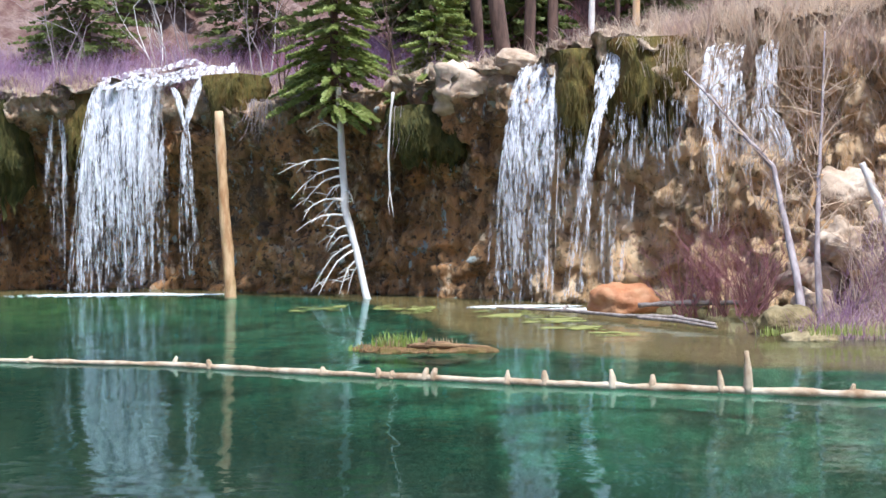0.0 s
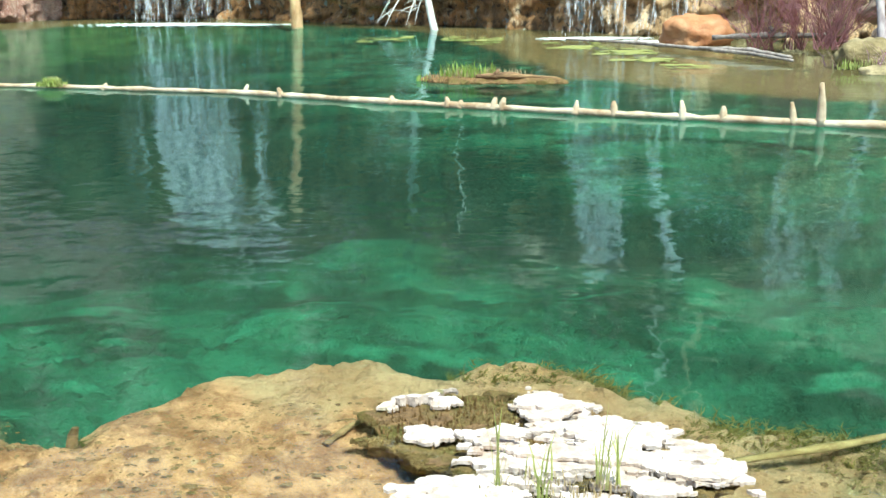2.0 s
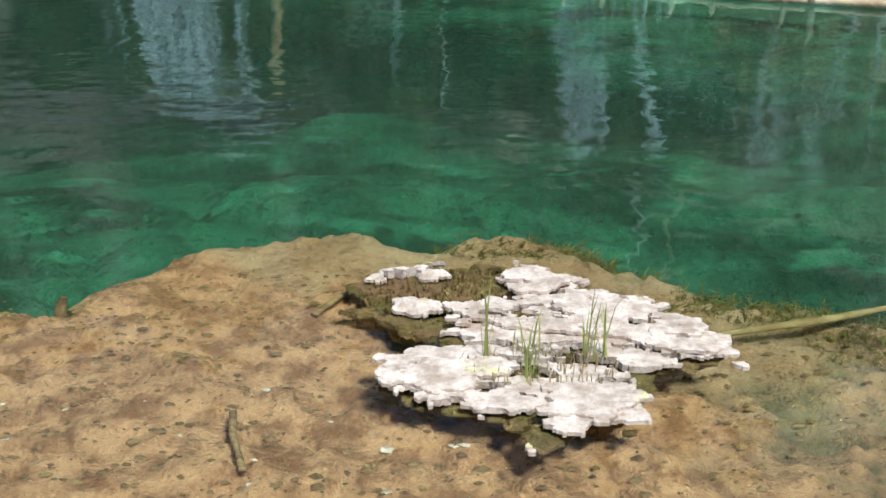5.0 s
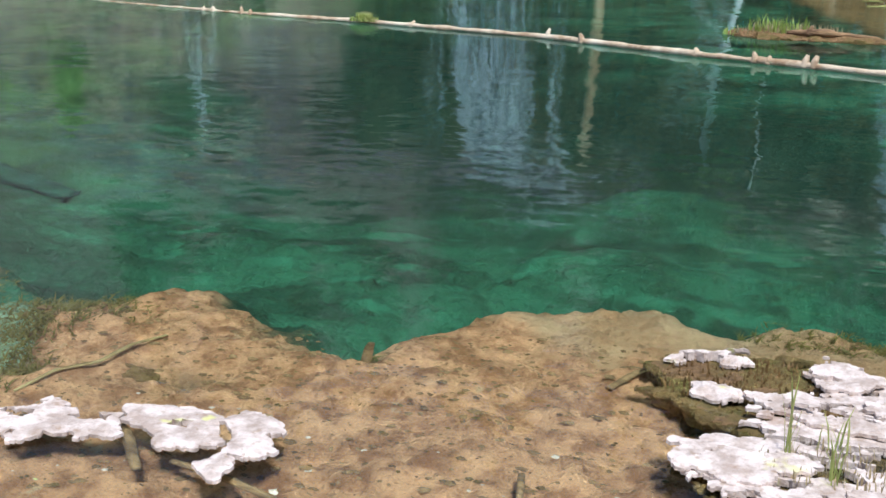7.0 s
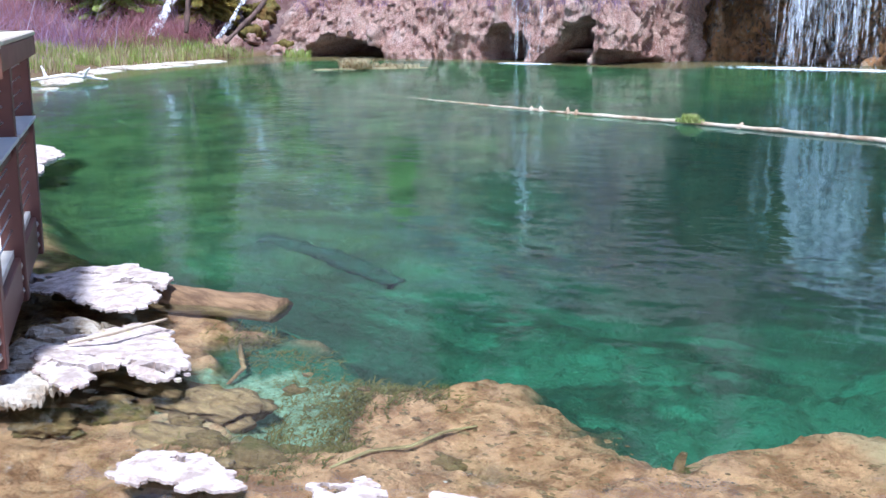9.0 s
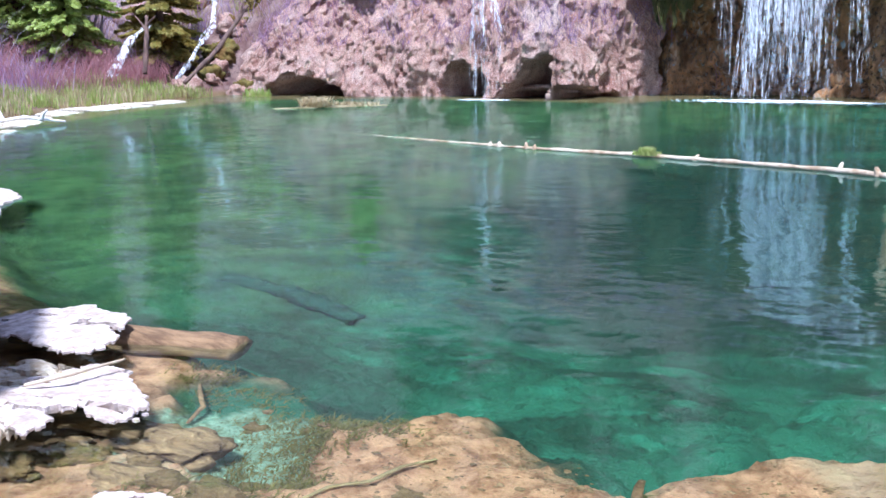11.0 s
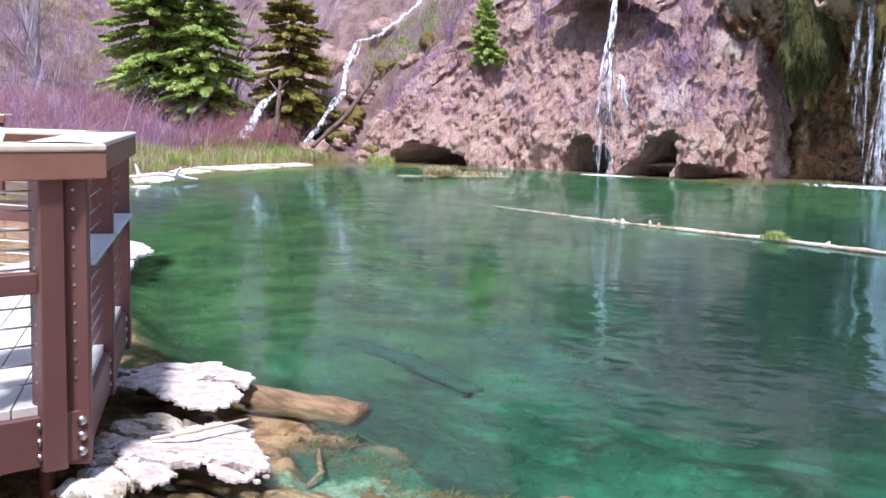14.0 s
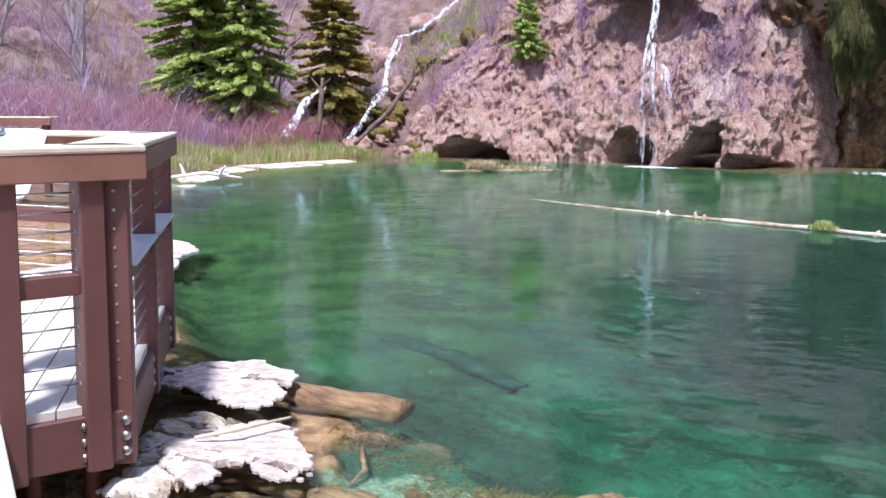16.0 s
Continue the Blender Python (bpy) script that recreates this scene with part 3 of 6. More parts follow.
    fx, fy = np.broadcast_to(nx, x0.shape).ravel(), np.broadcast_to(ny, x0.shape).ravel()
    p[:, 0] += fx * side
    p[:, 1] += fy * side
    p[:, 2] += 0.35 * amp * step(0, 0.2, tp) + 0.1 * fbm(p * 2.2, 2, seed + 29) * step(0, 1, p[:, 2])
    p[:, 2] -= 1.2 * step(0.7, 1, tp)
    tagged(part(name, array_mesh(name, p, grid_faces(nu, nv)), material), label, "cliff", kind="structure")
    return p[(np.broadcast_to(h, x0.shape).ravel() > 0.25)]


WALL = [(-15.5, 31.2, 5.2, 0.6, 1.0, 0, 0), (-12.9, 32.2, 5.4, 2.0, 0.9, 0, 0), (-9.5, 32.4, 5.5, 2.3, 0.7, 0, 0), (-6.6, 31.2, 5.6, 1.9, 0.6, 0, 0),
        (-4.6, 29.2, 5.0, 1.3, 0.7, 0, 0.3), (-2.6, 27.9, 4.6, 1.2, 0.6, 0, 0.2), (-0.6, 27.2, 4.7, 1.4, 0.5, 0, 0), (0.7, 26.0, 5.0, 1.3, 0.3, 0, 0.2),
        (2.0, 24.8, 5.3, 0.7, 0.2, 0, 0), (3.7, 23.9, 5.4, 0.7, 0.3, 0, 0), (5.2, 22.7, 5.5, 0.2, 0.1, 0.3, 0), (7.2, 21.4, 5.7, 0, 0, 0.8, 0),
        (9.5, 19.6, 6.0, 0, 0, 1.4, 0), (13.5, 16.5, 6.2, 0, 0, 1.8, 0)]
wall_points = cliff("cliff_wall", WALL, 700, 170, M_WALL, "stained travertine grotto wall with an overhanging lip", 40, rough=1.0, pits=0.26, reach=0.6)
MOUND = [(-29.5, 31.5, 3.6, 0, 0, 4.0, 0), (-26.4, 29.0, 5.0, 0, 0, 3.6, 0), (-24.3, 28.2, 5.4, 0, 0, 3.6, 0), (-22.6, 28.4, 5.4, 0, 0, 3.8, 0), (-21.2, 28.8, 5.6, 0, 0, 3.6, 0),
         (-19.2, 29.2, 5.8, 0, 0, 3.2, 0), (-18.0, 28.9, 5.8, 0, 0, 2.8, 0), (-16.6, 28.5, 5.6, 0, 0, 2.4, 0), (-15.3, 28.3, 5.4, 0, 0, 2.2, 0), (-14.5, 28.2, 5.2, 0, 0, 2.2, 0),
         (-14.0, 28.4, 4.9, 0, 0, 2.4, 0), (-13.65, 29.0, 4.9, 0, 0, 2.0, 0), (-13.5, 30.4, 5.2, 0, 0, 1.2, 0), (-12.9, 32.4, 5.4, 0, 0, 0.6, 0)]
mound_points = cliff("cliff_mound", MOUND, 640, 210, M_DRY, "dry pinkish travertine mound with small caves at the waterline", 70, 4.5, 0.9, ridge=0.14, reach=1.1,
                     holes=[(-23.5, 1.6, 0.65, 4.0, 0.0), (-17.95, 0.95, 0.95, 4.5, 0.1), (-15.6, 0.85, 1.15, 4.5, 0.6), (-14.0, 0.5, 0.45, 3.0, -0.2)])


# ---------------------------------------------------------------- falling water
def waterfall(name, label, strands, veil=(), seed=0, misty=False):
    """Strands: top, foot, width at top and foot, count, bow. Each is a bundle of thin broken ropes of water."""
    rng = random.Random(seed)
    root = tagged(new(name), label, "waterfall")
    def bundle(rows, thin, whole, many):
        g = Geo()
        for top, foot, wt, wf, count, bow in rows:
            top, foot = Vector(top), Vector(foot)
            drop = max(0.3, (top - foot).length)
            for i in range(count * many):
                u, w = rng.uniform(-1, 1), rng.uniform(-0.5, 0.5)
                u = u * abs(u) ** 0.25 if rng.random() < 0.6 else 0.8 * math.sin(7.0 * round(u * 4))
                if rng.random() < whole:
                    k0 = 0.0 if rng.random() < 0.5 else rng.random() * 0.6
                    k1 = min(1.0, k0 + rng.uniform(0.25, 1.0))
                    r = rng.uniform(0.25, 0.6) * thin
                else:
                    k0 = rng.random() ** 2.0
                    k1 = min(1.0, k0 + rng.uniform(0.05, 0.4) / drop)
                    r = rng.uniform(0.35, 1.1) * thin
                if k1 - k0 < 0.01:
                    continue
                n = max(3, int(12 * (k1 - k0)) + 1)
                ph, pts, rad = rng.uniform(0, 9), [], []
                for j in range(n):
                    k = k0 + (k1 - k0) * j / (n - 1)
                    q = top.lerp(foot, k)
                    f = k ** 0.6
                    q.x, q.y = top.x + (foot.x - top.x) * f, top.y + (foot.y - top.y) * f
                    wide = wt + (wf - wt) * k ** 0.8
                    q += Vector((0.93, -0.36 * (1 if q.x > -1 else 0.4), 0)) * (u * wide / 2 + 0.05 * math.sin(ph + 4 * k) * (0.3 + k)) + Vector((0.15, -1, 0)) * (w * (0.1 + 0.35 * k) + bow * math.sin(math.pi * min(1, k * 1.2)))
                    pts.append(q), rad.append(r * (0.25 + 0.75 * math.sin(math.pi * (0.1 + 0.8 * j / (n - 1)))))
                g.tube(pts, rad, 3)
        return g
    def film(row, material, label, back=0.0):
        """A curtain of narrow strips of uneven length, so that its outline frays."""
        top, foot, wt, wf, count, bow = row
        many = max(3, int(16 * (wt + wf) / 2))
        nv, verts, faces = 30, [], []
        for i in range(many):
            u0 = (i + rng.random()) / many - 0.5
            k0 = 0.0 if rng.random() < 0.75 else rng.uniform(0, 0.3)
            k1 = 1.0 if rng.random() < 0.55 else rng.uniform(0.55, 1.0)
            w = rng.uniform(0.05, 0.15) + 0.06 * max(wt, wf)
            k = np.linspace(k0, k1, nv)
            ph = rng.uniform(0, 9)
            wide = wt + (wf - wt) * k ** 0.8
            f = k ** 0.6
            taper = w * np.minimum(1, 0.35 + 6 * (k - k0)) * np.minimum(1, 0.1 + 5 * (k1 - k))
            c = np.stack([top[0] + (foot[0] - top[0]) * f, top[1] + (foot[1] - top[1]) * f, top[2] + (foot[2] - top[2]) * k], -1)
            side = np.array([0.93, -0.36 * (1 if top[0] > -1 else 0.4), 0.0])
            c = c + side * (u0 * wide + 0.05 * np.sin(ph + 5 * k) * (0.3 + k))[:, None]
            c[:, 1] += back - bow * np.sin(np.pi * np.minimum(1, k * 1.2)) - 0.25 * u0 * u0 * wide + rng.uniform(-0.06, 0.06) * (0.4 + k)
            c[:, 2] += 0.05 * (1 - k) * math.sin(7 * u0 + ph)
            n0 = len(verts)
            for q, t in zip(c, taper):
                for v in (-0.5, 0.0, 0.5):
                    verts.append(tuple(q + side * v * t + np.array([0, -0.12 * t * (1 - 4 * v * v), 0])))
            for a in range(nv - 1):
                for b in (0, 1):
                    o = n0 + 3 * a + b
                    faces.append((o, o + 1, o + 4, o + 3))
        part("sheet", array_mesh("sheet", verts, faces), material, root, label, kind="stuff")
    part("spray", bundle(strands, 0.0085, 0.15, 1), M_FALL, root, "broken white ropes of falling water", kind="stuff")
    for row in strands:
        film(row, M_DRIP if row[4] < 12 else M_SHEET if misty else M_RIBBON, "streaky ribbon of water")
    for row in veil:
        film(row, M_SHEET, "filmy sheet of water", 0.12)
    return root


waterfall("waterfall", "broad white waterfall pouring over the grotto lip",
          [((-8.15, 29.6, 5.5), (-8.7, 29.45, 0), 1.5, 2.1, 150, 0.1), ((-8.75, 29.7, 5.5), (-9.6, 29.6, 0), 0.3, 0.5, 110, 0.1), ((-7.55, 29.5, 5.5), (-7.8, 29.4, 0), 0.25, 0.3, 80, 0.1), ((-8.2, 29.55, 5.5), (-8.5, 29.4, 0), 0.2, 0.3, 60, 0.1),
           ((-6.05, 29.3, 5.6), (-6.5, 29.05, 4.1), 0.14, 0.2, 26, 0), ((-6.9, 29.3, 5.3), (-6.5, 29.05, 4.1), 0.12, 0.2, 22, 0), ((-6.5, 29.05, 4.2), (-6.4, 28.9, 0.4), 0.2, 0.5, 34, 0),
           ((-5.4, 29.6, 5.95), (-5.3, 29.2, 5.5), 0.16, 0.16, 14, 0)],
          [((-8.05, 29.8, 5.5), (-8.35, 29.6, 0), 1.8, 2.7, 60, 0.05)], 3)
waterfall("waterfall", "thin paired trickles over a mossy ledge",
          [((-10.15, 30.2, 5.1), (-10.5, 30.0, 2.3), 0.12, 0.1, 10, 0), ((-10.1, 30.2, 5.1), (-9.95, 30.0, 2.5), 0.12, 0.14, 16, 0), ((-10.2, 30.0, 3.8), (-10.1, 29.9, 0.6), 0.5, 0.6, 5, 0)], (), 5)
waterfall("waterfall", "spreading misty waterfall off a pale lip",
          [((2.2, 24.3, 5.1), (1.6, 23.55, 0), 0.75, 1.2, 22, 0.15), ((1.9, 24.3, 5.05), (1.15, 23.7, 0), 0.2, 0.5, 26, 0.2), ((2.55, 24.2, 5.0), (2.3, 23.6, 1.0), 0.2, 0.5, 13, 0.0)],
          [((2.2, 24.35, 5.05), (1.6, 23.6, 0), 0.8, 1.6, 40, 0.15)], 7, True)
waterfall("waterfall", "slender leaping white waterfall beside moss",
          [((3.75, 23.6, 5.35), (3.3, 23.1, 3.9), 0.4, 0.2, 50, 0), ((3.35, 23.15, 4.1), (2.6, 22.55, 0.1), 0.2, 0.35, 70, 0.1), ((3.8, 23.2, 4.0), (3.3, 22.7, 0.1), 0.6, 0.8, 9, 0)], (), 9)
waterfall("waterfall", "fine dripping curtain under the mossy lip",
          [((4.3, 23.05, 4.2), (4.3, 22.95, 2.6), 1.5, 1.5, 11, 0), ((4.65, 23.2, 5.3), (4.66, 23.1, 4.5), 0.14, 0.18, 14, 0), ((2.85, 23.75, 4.1), (2.85, 23.6, 1.8), 0.5, 0.5, 5, 0)], (), 11)
waterfall("waterfall", "white cascade sliding down a tan rock face",
          [((5.6, 22.1, 5.15), (5.15, 21.45, 3.3), 0.75, 0.45, 50, 0), ((5.05, 21.45, 3.5), (5.15, 21.1, 1.5), 0.16, 0.25, 28, 0), ((5.75, 21.9, 4.6), (5.5, 21.4, 2.4), 0.4, 0.4, 12, 0)], (), 13, True)
waterfall("waterfall", "braided white cascade over tan rock",
          [((6.3, 21.6, 5.1), (6.05, 21.1, 3.7), 0.4, 0.35, 44, 0), ((6.0, 21.1, 3.8), (6.25, 20.8, 2.7), 0.35, 0.75, 50, 0), ((5.95, 21.1, 3.7), (5.7, 20.9, 2.2), 0.25, 0.2, 16, 0)], (), 15, True)
waterfall("waterfall", "forked white trickle down the travertine mound",
          [((-17.3, 29.7, 5.2), (-17.0, 28.75, 3.6), 0.14, 0.2, 26, 0), ((-17.05, 28.7, 3.7), (-16.75, 27.95, 0), 0.12, 0.16, 26, 0.05), ((-16.75, 28.5, 3.5), (-16.4, 27.95, 0), 0.16, 0.28, 46, 0.05),
           ((-16.5, 28.5, 2.9), (-16.0, 28.1, 1.9), 0.2, 0.2, 22, 0), ((-16.0, 28.1, 1.7), (-15.95, 28.0, 0), 0.1, 0.1, 8, 0)], (), 17)


def stream(label, pts, width, seed, across=(0.77, 0.64, 0), lump=0.12):
    """A cascade that hugs the slope in braids of uneven width."""
    root = tagged(new("cascade"), label, "waterfall")
    P = np.array(pts, float)
    s = np.r_[0, np.cumsum(np.linalg.norm(np.diff(P, axis=0), axis=1))]
    nv, nu = int(s[-1] / 0.06) + 2, 9
    for braid in range(3):
        d = np.linspace(0, s[-1], nv)
        c = np.stack([np.interp(d, s, P[:, k]) for k in range(3)], -1)
        q = np.stack([d * 0.9, 0 * d + 7 * braid, 0 * d], -1)
        wide = width * (0.35 + 0.5 * np.clip(0.5 + fbm(q * 1.3, 3, seed), 0.0, 1.2)) * (0.6 if braid else 1.0)
        off = 0.5 * width * braid * fbm(q * 0.8, 2, seed + 5)
        side = np.array(across, float) / np.linalg.norm(across)
        u = np.linspace(-0.5, 0.5, nu)
        v = c[None] + side * (u[:, None, None] * wide[None, :, None] + off[None, :, None])
        v[..., 2] += 0.5 * lump * fbm(v.reshape(-1, 3) * 2.5, 3, seed + 9).reshape(nu, nv) + 0.05 * (1 - 4 * u[:, None] ** 2)
        part("ribbon", array_mesh("ribbon", v.reshape(-1, 3), grid_faces(nu, nv)), M_CASCADE, root)
    return root


def draped(rows, lift=0.1):
    return [(x, y, max(z, float(ground_z(np.array([x]), np.array([y]))[0]) + lift)) for x, y, z in rows]


stream("stepped white cascade tumbling down the gully", draped([(-29.5, 36.5, 6.9), (-28.3, 33.8, 5.85), (-27.5, 30.6, 4.35), (-27.45, 29.4, 4.1), (-27.0, 28.4, 3.2), (-26.3, 27.5, 2.2), (-26.2, 25.6, 0.6)]), 0.2, 1)
stream("short white cascade over a mossy ledge", draped([(-28.2, 26.4, 2.3), (-28.15, 25.7, 1.9), (-28.1, 25.0, 1.1), (-27.9, 24.4, 0.7)]), 0.3, 2)
stream("white stream gliding over the lip to the broad fall", [(-5.4, 30.0, 5.85), (-6.0, 29.75, 5.88), (-6.6, 29.6, 5.74), (-7.3, 29.5, 5.6), (-8.1, 29.5, 5.55), (-8.8, 29.6, 5.5)], 0.9, 3, (0.1, -0.7, -0.55), 0.08)


def foam(label, spots, seed):
    rng = random.Random(seed)
    g = Geo()
    for cx, cy, rx, ry, count in spots:
        for _ in range(count):
            a, d = rng.uniform(0, 6.28), rng.random() ** 0.6
            x, y, r = cx + rx * d * math.cos(a), cy + ry * d * math.sin(a), rng.uniform(0.015, 0.07) * (1.25 - d)
            n, ring = 7, []
            for j in range(n):
                w = 6.283 * j / n
                q = r * rng.uniform(0.7, 1.2)
                ring.append((x + 1.6 * q * math.cos(w), y + q * math.sin(w), 0.006))
            g.add(ring + [(x, y, 0.008 + 0.22 * r)], [(j, (j + 1) % n, n) for j in range(n)])
    return thing("foam", g, M_FOAM, label, "foam", True, kind="stuff")


foam("churned white foam at the foot of the broad waterfall", [(-8.7, 29.2, 2.0, 0.5, 900), (-8.9, 29.1, 2.4, 0.9, 350), (-6.5, 28.8, 1.1, 0.3, 200)], 1)
foam("white foam at the foot of the misty waterfall", [(1.7, 23.3, 1.2, 0.4, 700), (2.6, 22.4, 0.6, 0.35, 300)], 2)
foam("white foam under the forked trickle", [(-16.4, 27.9, 0.9, 0.25, 300)], 3)

# ---------------------------------------------------------------- floating log and islands
def knotted_log(name, label, pts, radii, stubs, material, seed, sides=9, amp=0.3):
    """Stubs: fraction along, length, lean along x."""
    rng = random.Random(seed)
    root = tagged(new(name), label, "log")
    part("trunk", Geo().rough_tube(pts, radii, sides, amp, 5, seed, 14), material, root, "", True)
    P = [Vector(p) for p in pts]
    for k, ln, lean in stubs:
        i = min(int(k * (len(P) - 1)), len(P) - 2)
        q = P[i].lerp(P[i + 1], k * (len(P) - 1) - i)
        g = Geo().rough_tube([q - Vector((0, 0, 0.03)), q + Vector((lean * 0.4, 0, ln * 0.5)), q + Vector((lean, 0.02, ln))], [0.05, 0.034, 0.018], 6, 0.3, 9, seed + i, 3)
        part("branch_stub", g, material, root, "", True)
    return root


rg = random.Random(4)
stubs = [(0.815, 0.4, -0.01), (0.80, 0.2, -0.02), (0.735, 0.17, -0.02), (0.955, 0.26, -0.08), (0.69, 0.13, 0), (0.665, 0.12, 0.01), (0.76, 0.13, 0), (0.87, 0.1, 0.03), (0.99, 0.12, 0)]
stubs += [(rg.uniform(0.1, 0.66), rg.uniform(0.05, 0.12), rg.uniform(-0.05, 0.05)) for _ in range(12)]
knotted_log("floating_log", "long bleached log with broken branch stubs floating on the lake",
            [(-14.6, 17.5, -0.035), (-10.6, 16.02, 0.0), (-8.3, 15.3, 0.01), (-6.1, 14.85, 0.02), (-3.45, 14.1, 0.02), (-1.2, 12.95, 0.03), (0.75, 12.12, 0.03), (2.45, 11.45, 0.03), (4.3, 10.82, 0.03), (6.2, 10.2, 0.0)],
            [0.01, 0.02, 0.027, 0.032, 0.034, 0.036, 0.039, 0.042, 0.044, 0.046], stubs, M_LOG, 8, amp=0.45)


def blades(g, cx, cy, z, rx, ry, count, lo, hi, width, rng, lean=0.35):
    for _ in range(count):
        a, d = rng.uniform(0, 6.283), rng.random() ** 0.5
        x, y = cx + rx * d * math.cos(a), cy + ry * d * math.sin(a)
        zz = z(x, y) if callable(z) else z
        h, b, w = rng.uniform(lo, hi), rng.uniform(0, 6.283), width * rng.uniform(0.6, 1.2)
        l = h * lean * rng.uniform(0.2, 1.3)
        dx, dy = math.cos(b), math.sin(b)
        s, c = -dy * w / 2, dx * w / 2
        p = [(x - s, y - c, zz), (x + s, y + c, zz), (x + s + dx * l * 0.35, y + c + dy * l * 0.35, zz + h * 0.6), (x - s + dx * l * 0.35, y - c + dy * l * 0.35, zz + h * 0.6), (x + dx * l, y + dy * l, zz + h)]
        g.add(p, [(0, 1, 2, 3), (3, 2, 4)])
    return g


def grass(label, spots, material, seed, name="grass", lean=0.35):
    """Spots: x, y, ground, rx, ry, count, height from and to, width."""
    rng, g = random.Random(seed), Geo()
    for cx, cy, z, rx, ry, count, lo, hi, w in spots:
        blades(g, cx, cy, z, rx, ry, count, lo, hi, w, rng, lean)
    return thing(name, g, material, label, "grass", kind="stuff")


def crust(name, label, poly, z, thick, material, seed, cell=0.016, ragged=0.05, dome=0.03, category="travertine crust", tilt=(0, 0), gaps=0.57):
    """A ragged plate with holes eaten into its rim."""
    q = np.array(poly)
    lo, hi = q.min(0) - 0.1, q.max(0) + 0.1
    nx, ny = int((hi[0] - lo[0]) / cell) + 2, int((hi[1] - lo[1]) / cell) + 2
    gx_, gy_ = np.meshgrid(lo[0] + cell * np.arange(nx), lo[1] + cell * np.arange(ny), indexing="ij")
    x, y = gx_.ravel(), gy_.ravel()
    p = np.stack([x, y, 0 * x], -1) / (cell / 0.016)
    d = polygon_distance(x, y, poly) - 0.5 * ragged + ragged * fbm(p * (7, 12, 1), 3, seed) + 0.3 * ragged * fbm(p * (24, 40, 1), 2, seed + 2)
    hole = fbm(p * (4.5, 11, 1), 3, seed + 6)
    keep = (d < 0) & (hole < gaps)
    keep = keep.reshape(nx, ny)
    full = keep[:-1, :-1] & keep[1:, :-1] & keep[1:, 1:] & keep[:-1, 1:]
    s = cell / 0.016
    gr, gc = np.gradient(d.reshape(nx, ny), cell)
    n2 = np.maximum(gr ** 2 + gc ** 2, 0.2).ravel()
    rim = keep.copy()
    rim[1:-1, 1:-1] &= ~(full[:-1, :-1] & full[1:, :-1] & full[1:, 1:] & full[:-1, 1:])
    r = rim.ravel() & (hole < gaps - 0.1)
    mx, my = np.clip(-d * gr.ravel() / n2, -cell, cell), np.clip(-d * gc.ravel() / n2, -cell, cell)
    x, y = np.where(r, x + 0.9 * mx, x), np.where(r, y + 0.9 * my, y)
    zt = z + tilt[0] * (x - q[:, 0].mean()) + tilt[1] * (y - q[:, 1].mean()) + dome * step(0, 0.06 * s, -d) + min(s, 1.2) * (0.007 * fbm(p * 5, 3, seed + 9) + 0.0025 * fbm(p * 30, 2, seed + 12))
    zb = zt - 0.012 - thick * step(0.02, 0.1, -d)
    n = nx * ny
    ij = np.argwhere(full)
    idx = lambda i, j: i * ny + j
    faces, used = [], {}
    for i, j in ij:
        a, b, c, e = idx(i, j), idx(i + 1, j), idx(i + 1, j + 1), idx(i, j + 1)
        faces.append((a, b, c, e)), faces.append((e + n, c + n, b + n, a + n))
        for (ii, jj), (u, v) in (((i, j - 1), (a, b)), ((i + 1, j), (b, c)), ((i, j + 1), (c, e)), ((i - 1, j), (e, a))):
            if not (0 <= ii < nx - 1 and 0 <= jj < ny - 1 and full[ii, jj]):
                faces.append((v, u, u + n, v + n))
    for f in faces:
        for k in f:
            used.setdefault(k, len(used))
    pts = [None] * len(used)
    for k, i in used.items():
        pts[i] = (x[k % n], y[k % n], zt[k] if k < n else zb[k - n])
    me = bpy.data.meshes.new(name)
    me.from_pydata([tuple(map(float, t)) for t in pts], [], [tuple(used[k] for k in f) for f in faces])
    return tagged(part(name, me, material), label, category)


crust("sand_bar", "low muddy bar with tufts in the shallows", [(-1.15, 15.6), (-0.7, 15.85), (0.1, 15.75), (0.72, 15.4), (0.7, 15.15), (0.0, 15.1), (-0.8, 15.2)], 0.0, 0.15, M_WEED, 31, 0.04, 0.1, 0.07, "bar")
grass("pale grass tuft on the muddy bar", [(-0.55, 15.5, 0.03, 0.4, 0.2, 160, 0.06, 0.26, 0.02), (-0.9, 15.55, 0.0, 0.4, 0.2, 90, 0.03, 0.12, 0.02)], M_GRASS, 2)
grass("straw stems on the muddy bar", [(-0.4, 15.45, 0.04, 0.7, 0.2, 160, 0.04, 0.16, 0.018)], M_HAY, 62)
knotted_log("driftwood", "short grey driftwood stick on the muddy bar", [(-0.45, 15.3, 0.08), (0.0, 15.25, 0.1), (0.66, 15.2, 0.06)], [0.03, 0.045, 0.02], [(0.3, 0.08, 0.03)], M_SUNK, 5, 7)
grass("round green tuft growing on the floating log", [(-6.1, 14.8, 0.03, 0.22, 0.11, 220, 0.02, 0.08, 0.014), (-6.1, 14.8, 0.04, 0.12, 0.07, 160, 0.06, 0.13, 0.014)], M_GRASS, 3, lean=0.9)
crust("float_bar", "pale reed mat floating near the mound", [(-19.6, 22.6), (-18.4, 24.3), (-17.3, 25.1), (-17.5, 24.8), (-18.5, 23.4), (-19.3, 22.4)], 0.0, 0.08, M_HAY, 33, 0.05, 0.08, 0.03, "reed mat")
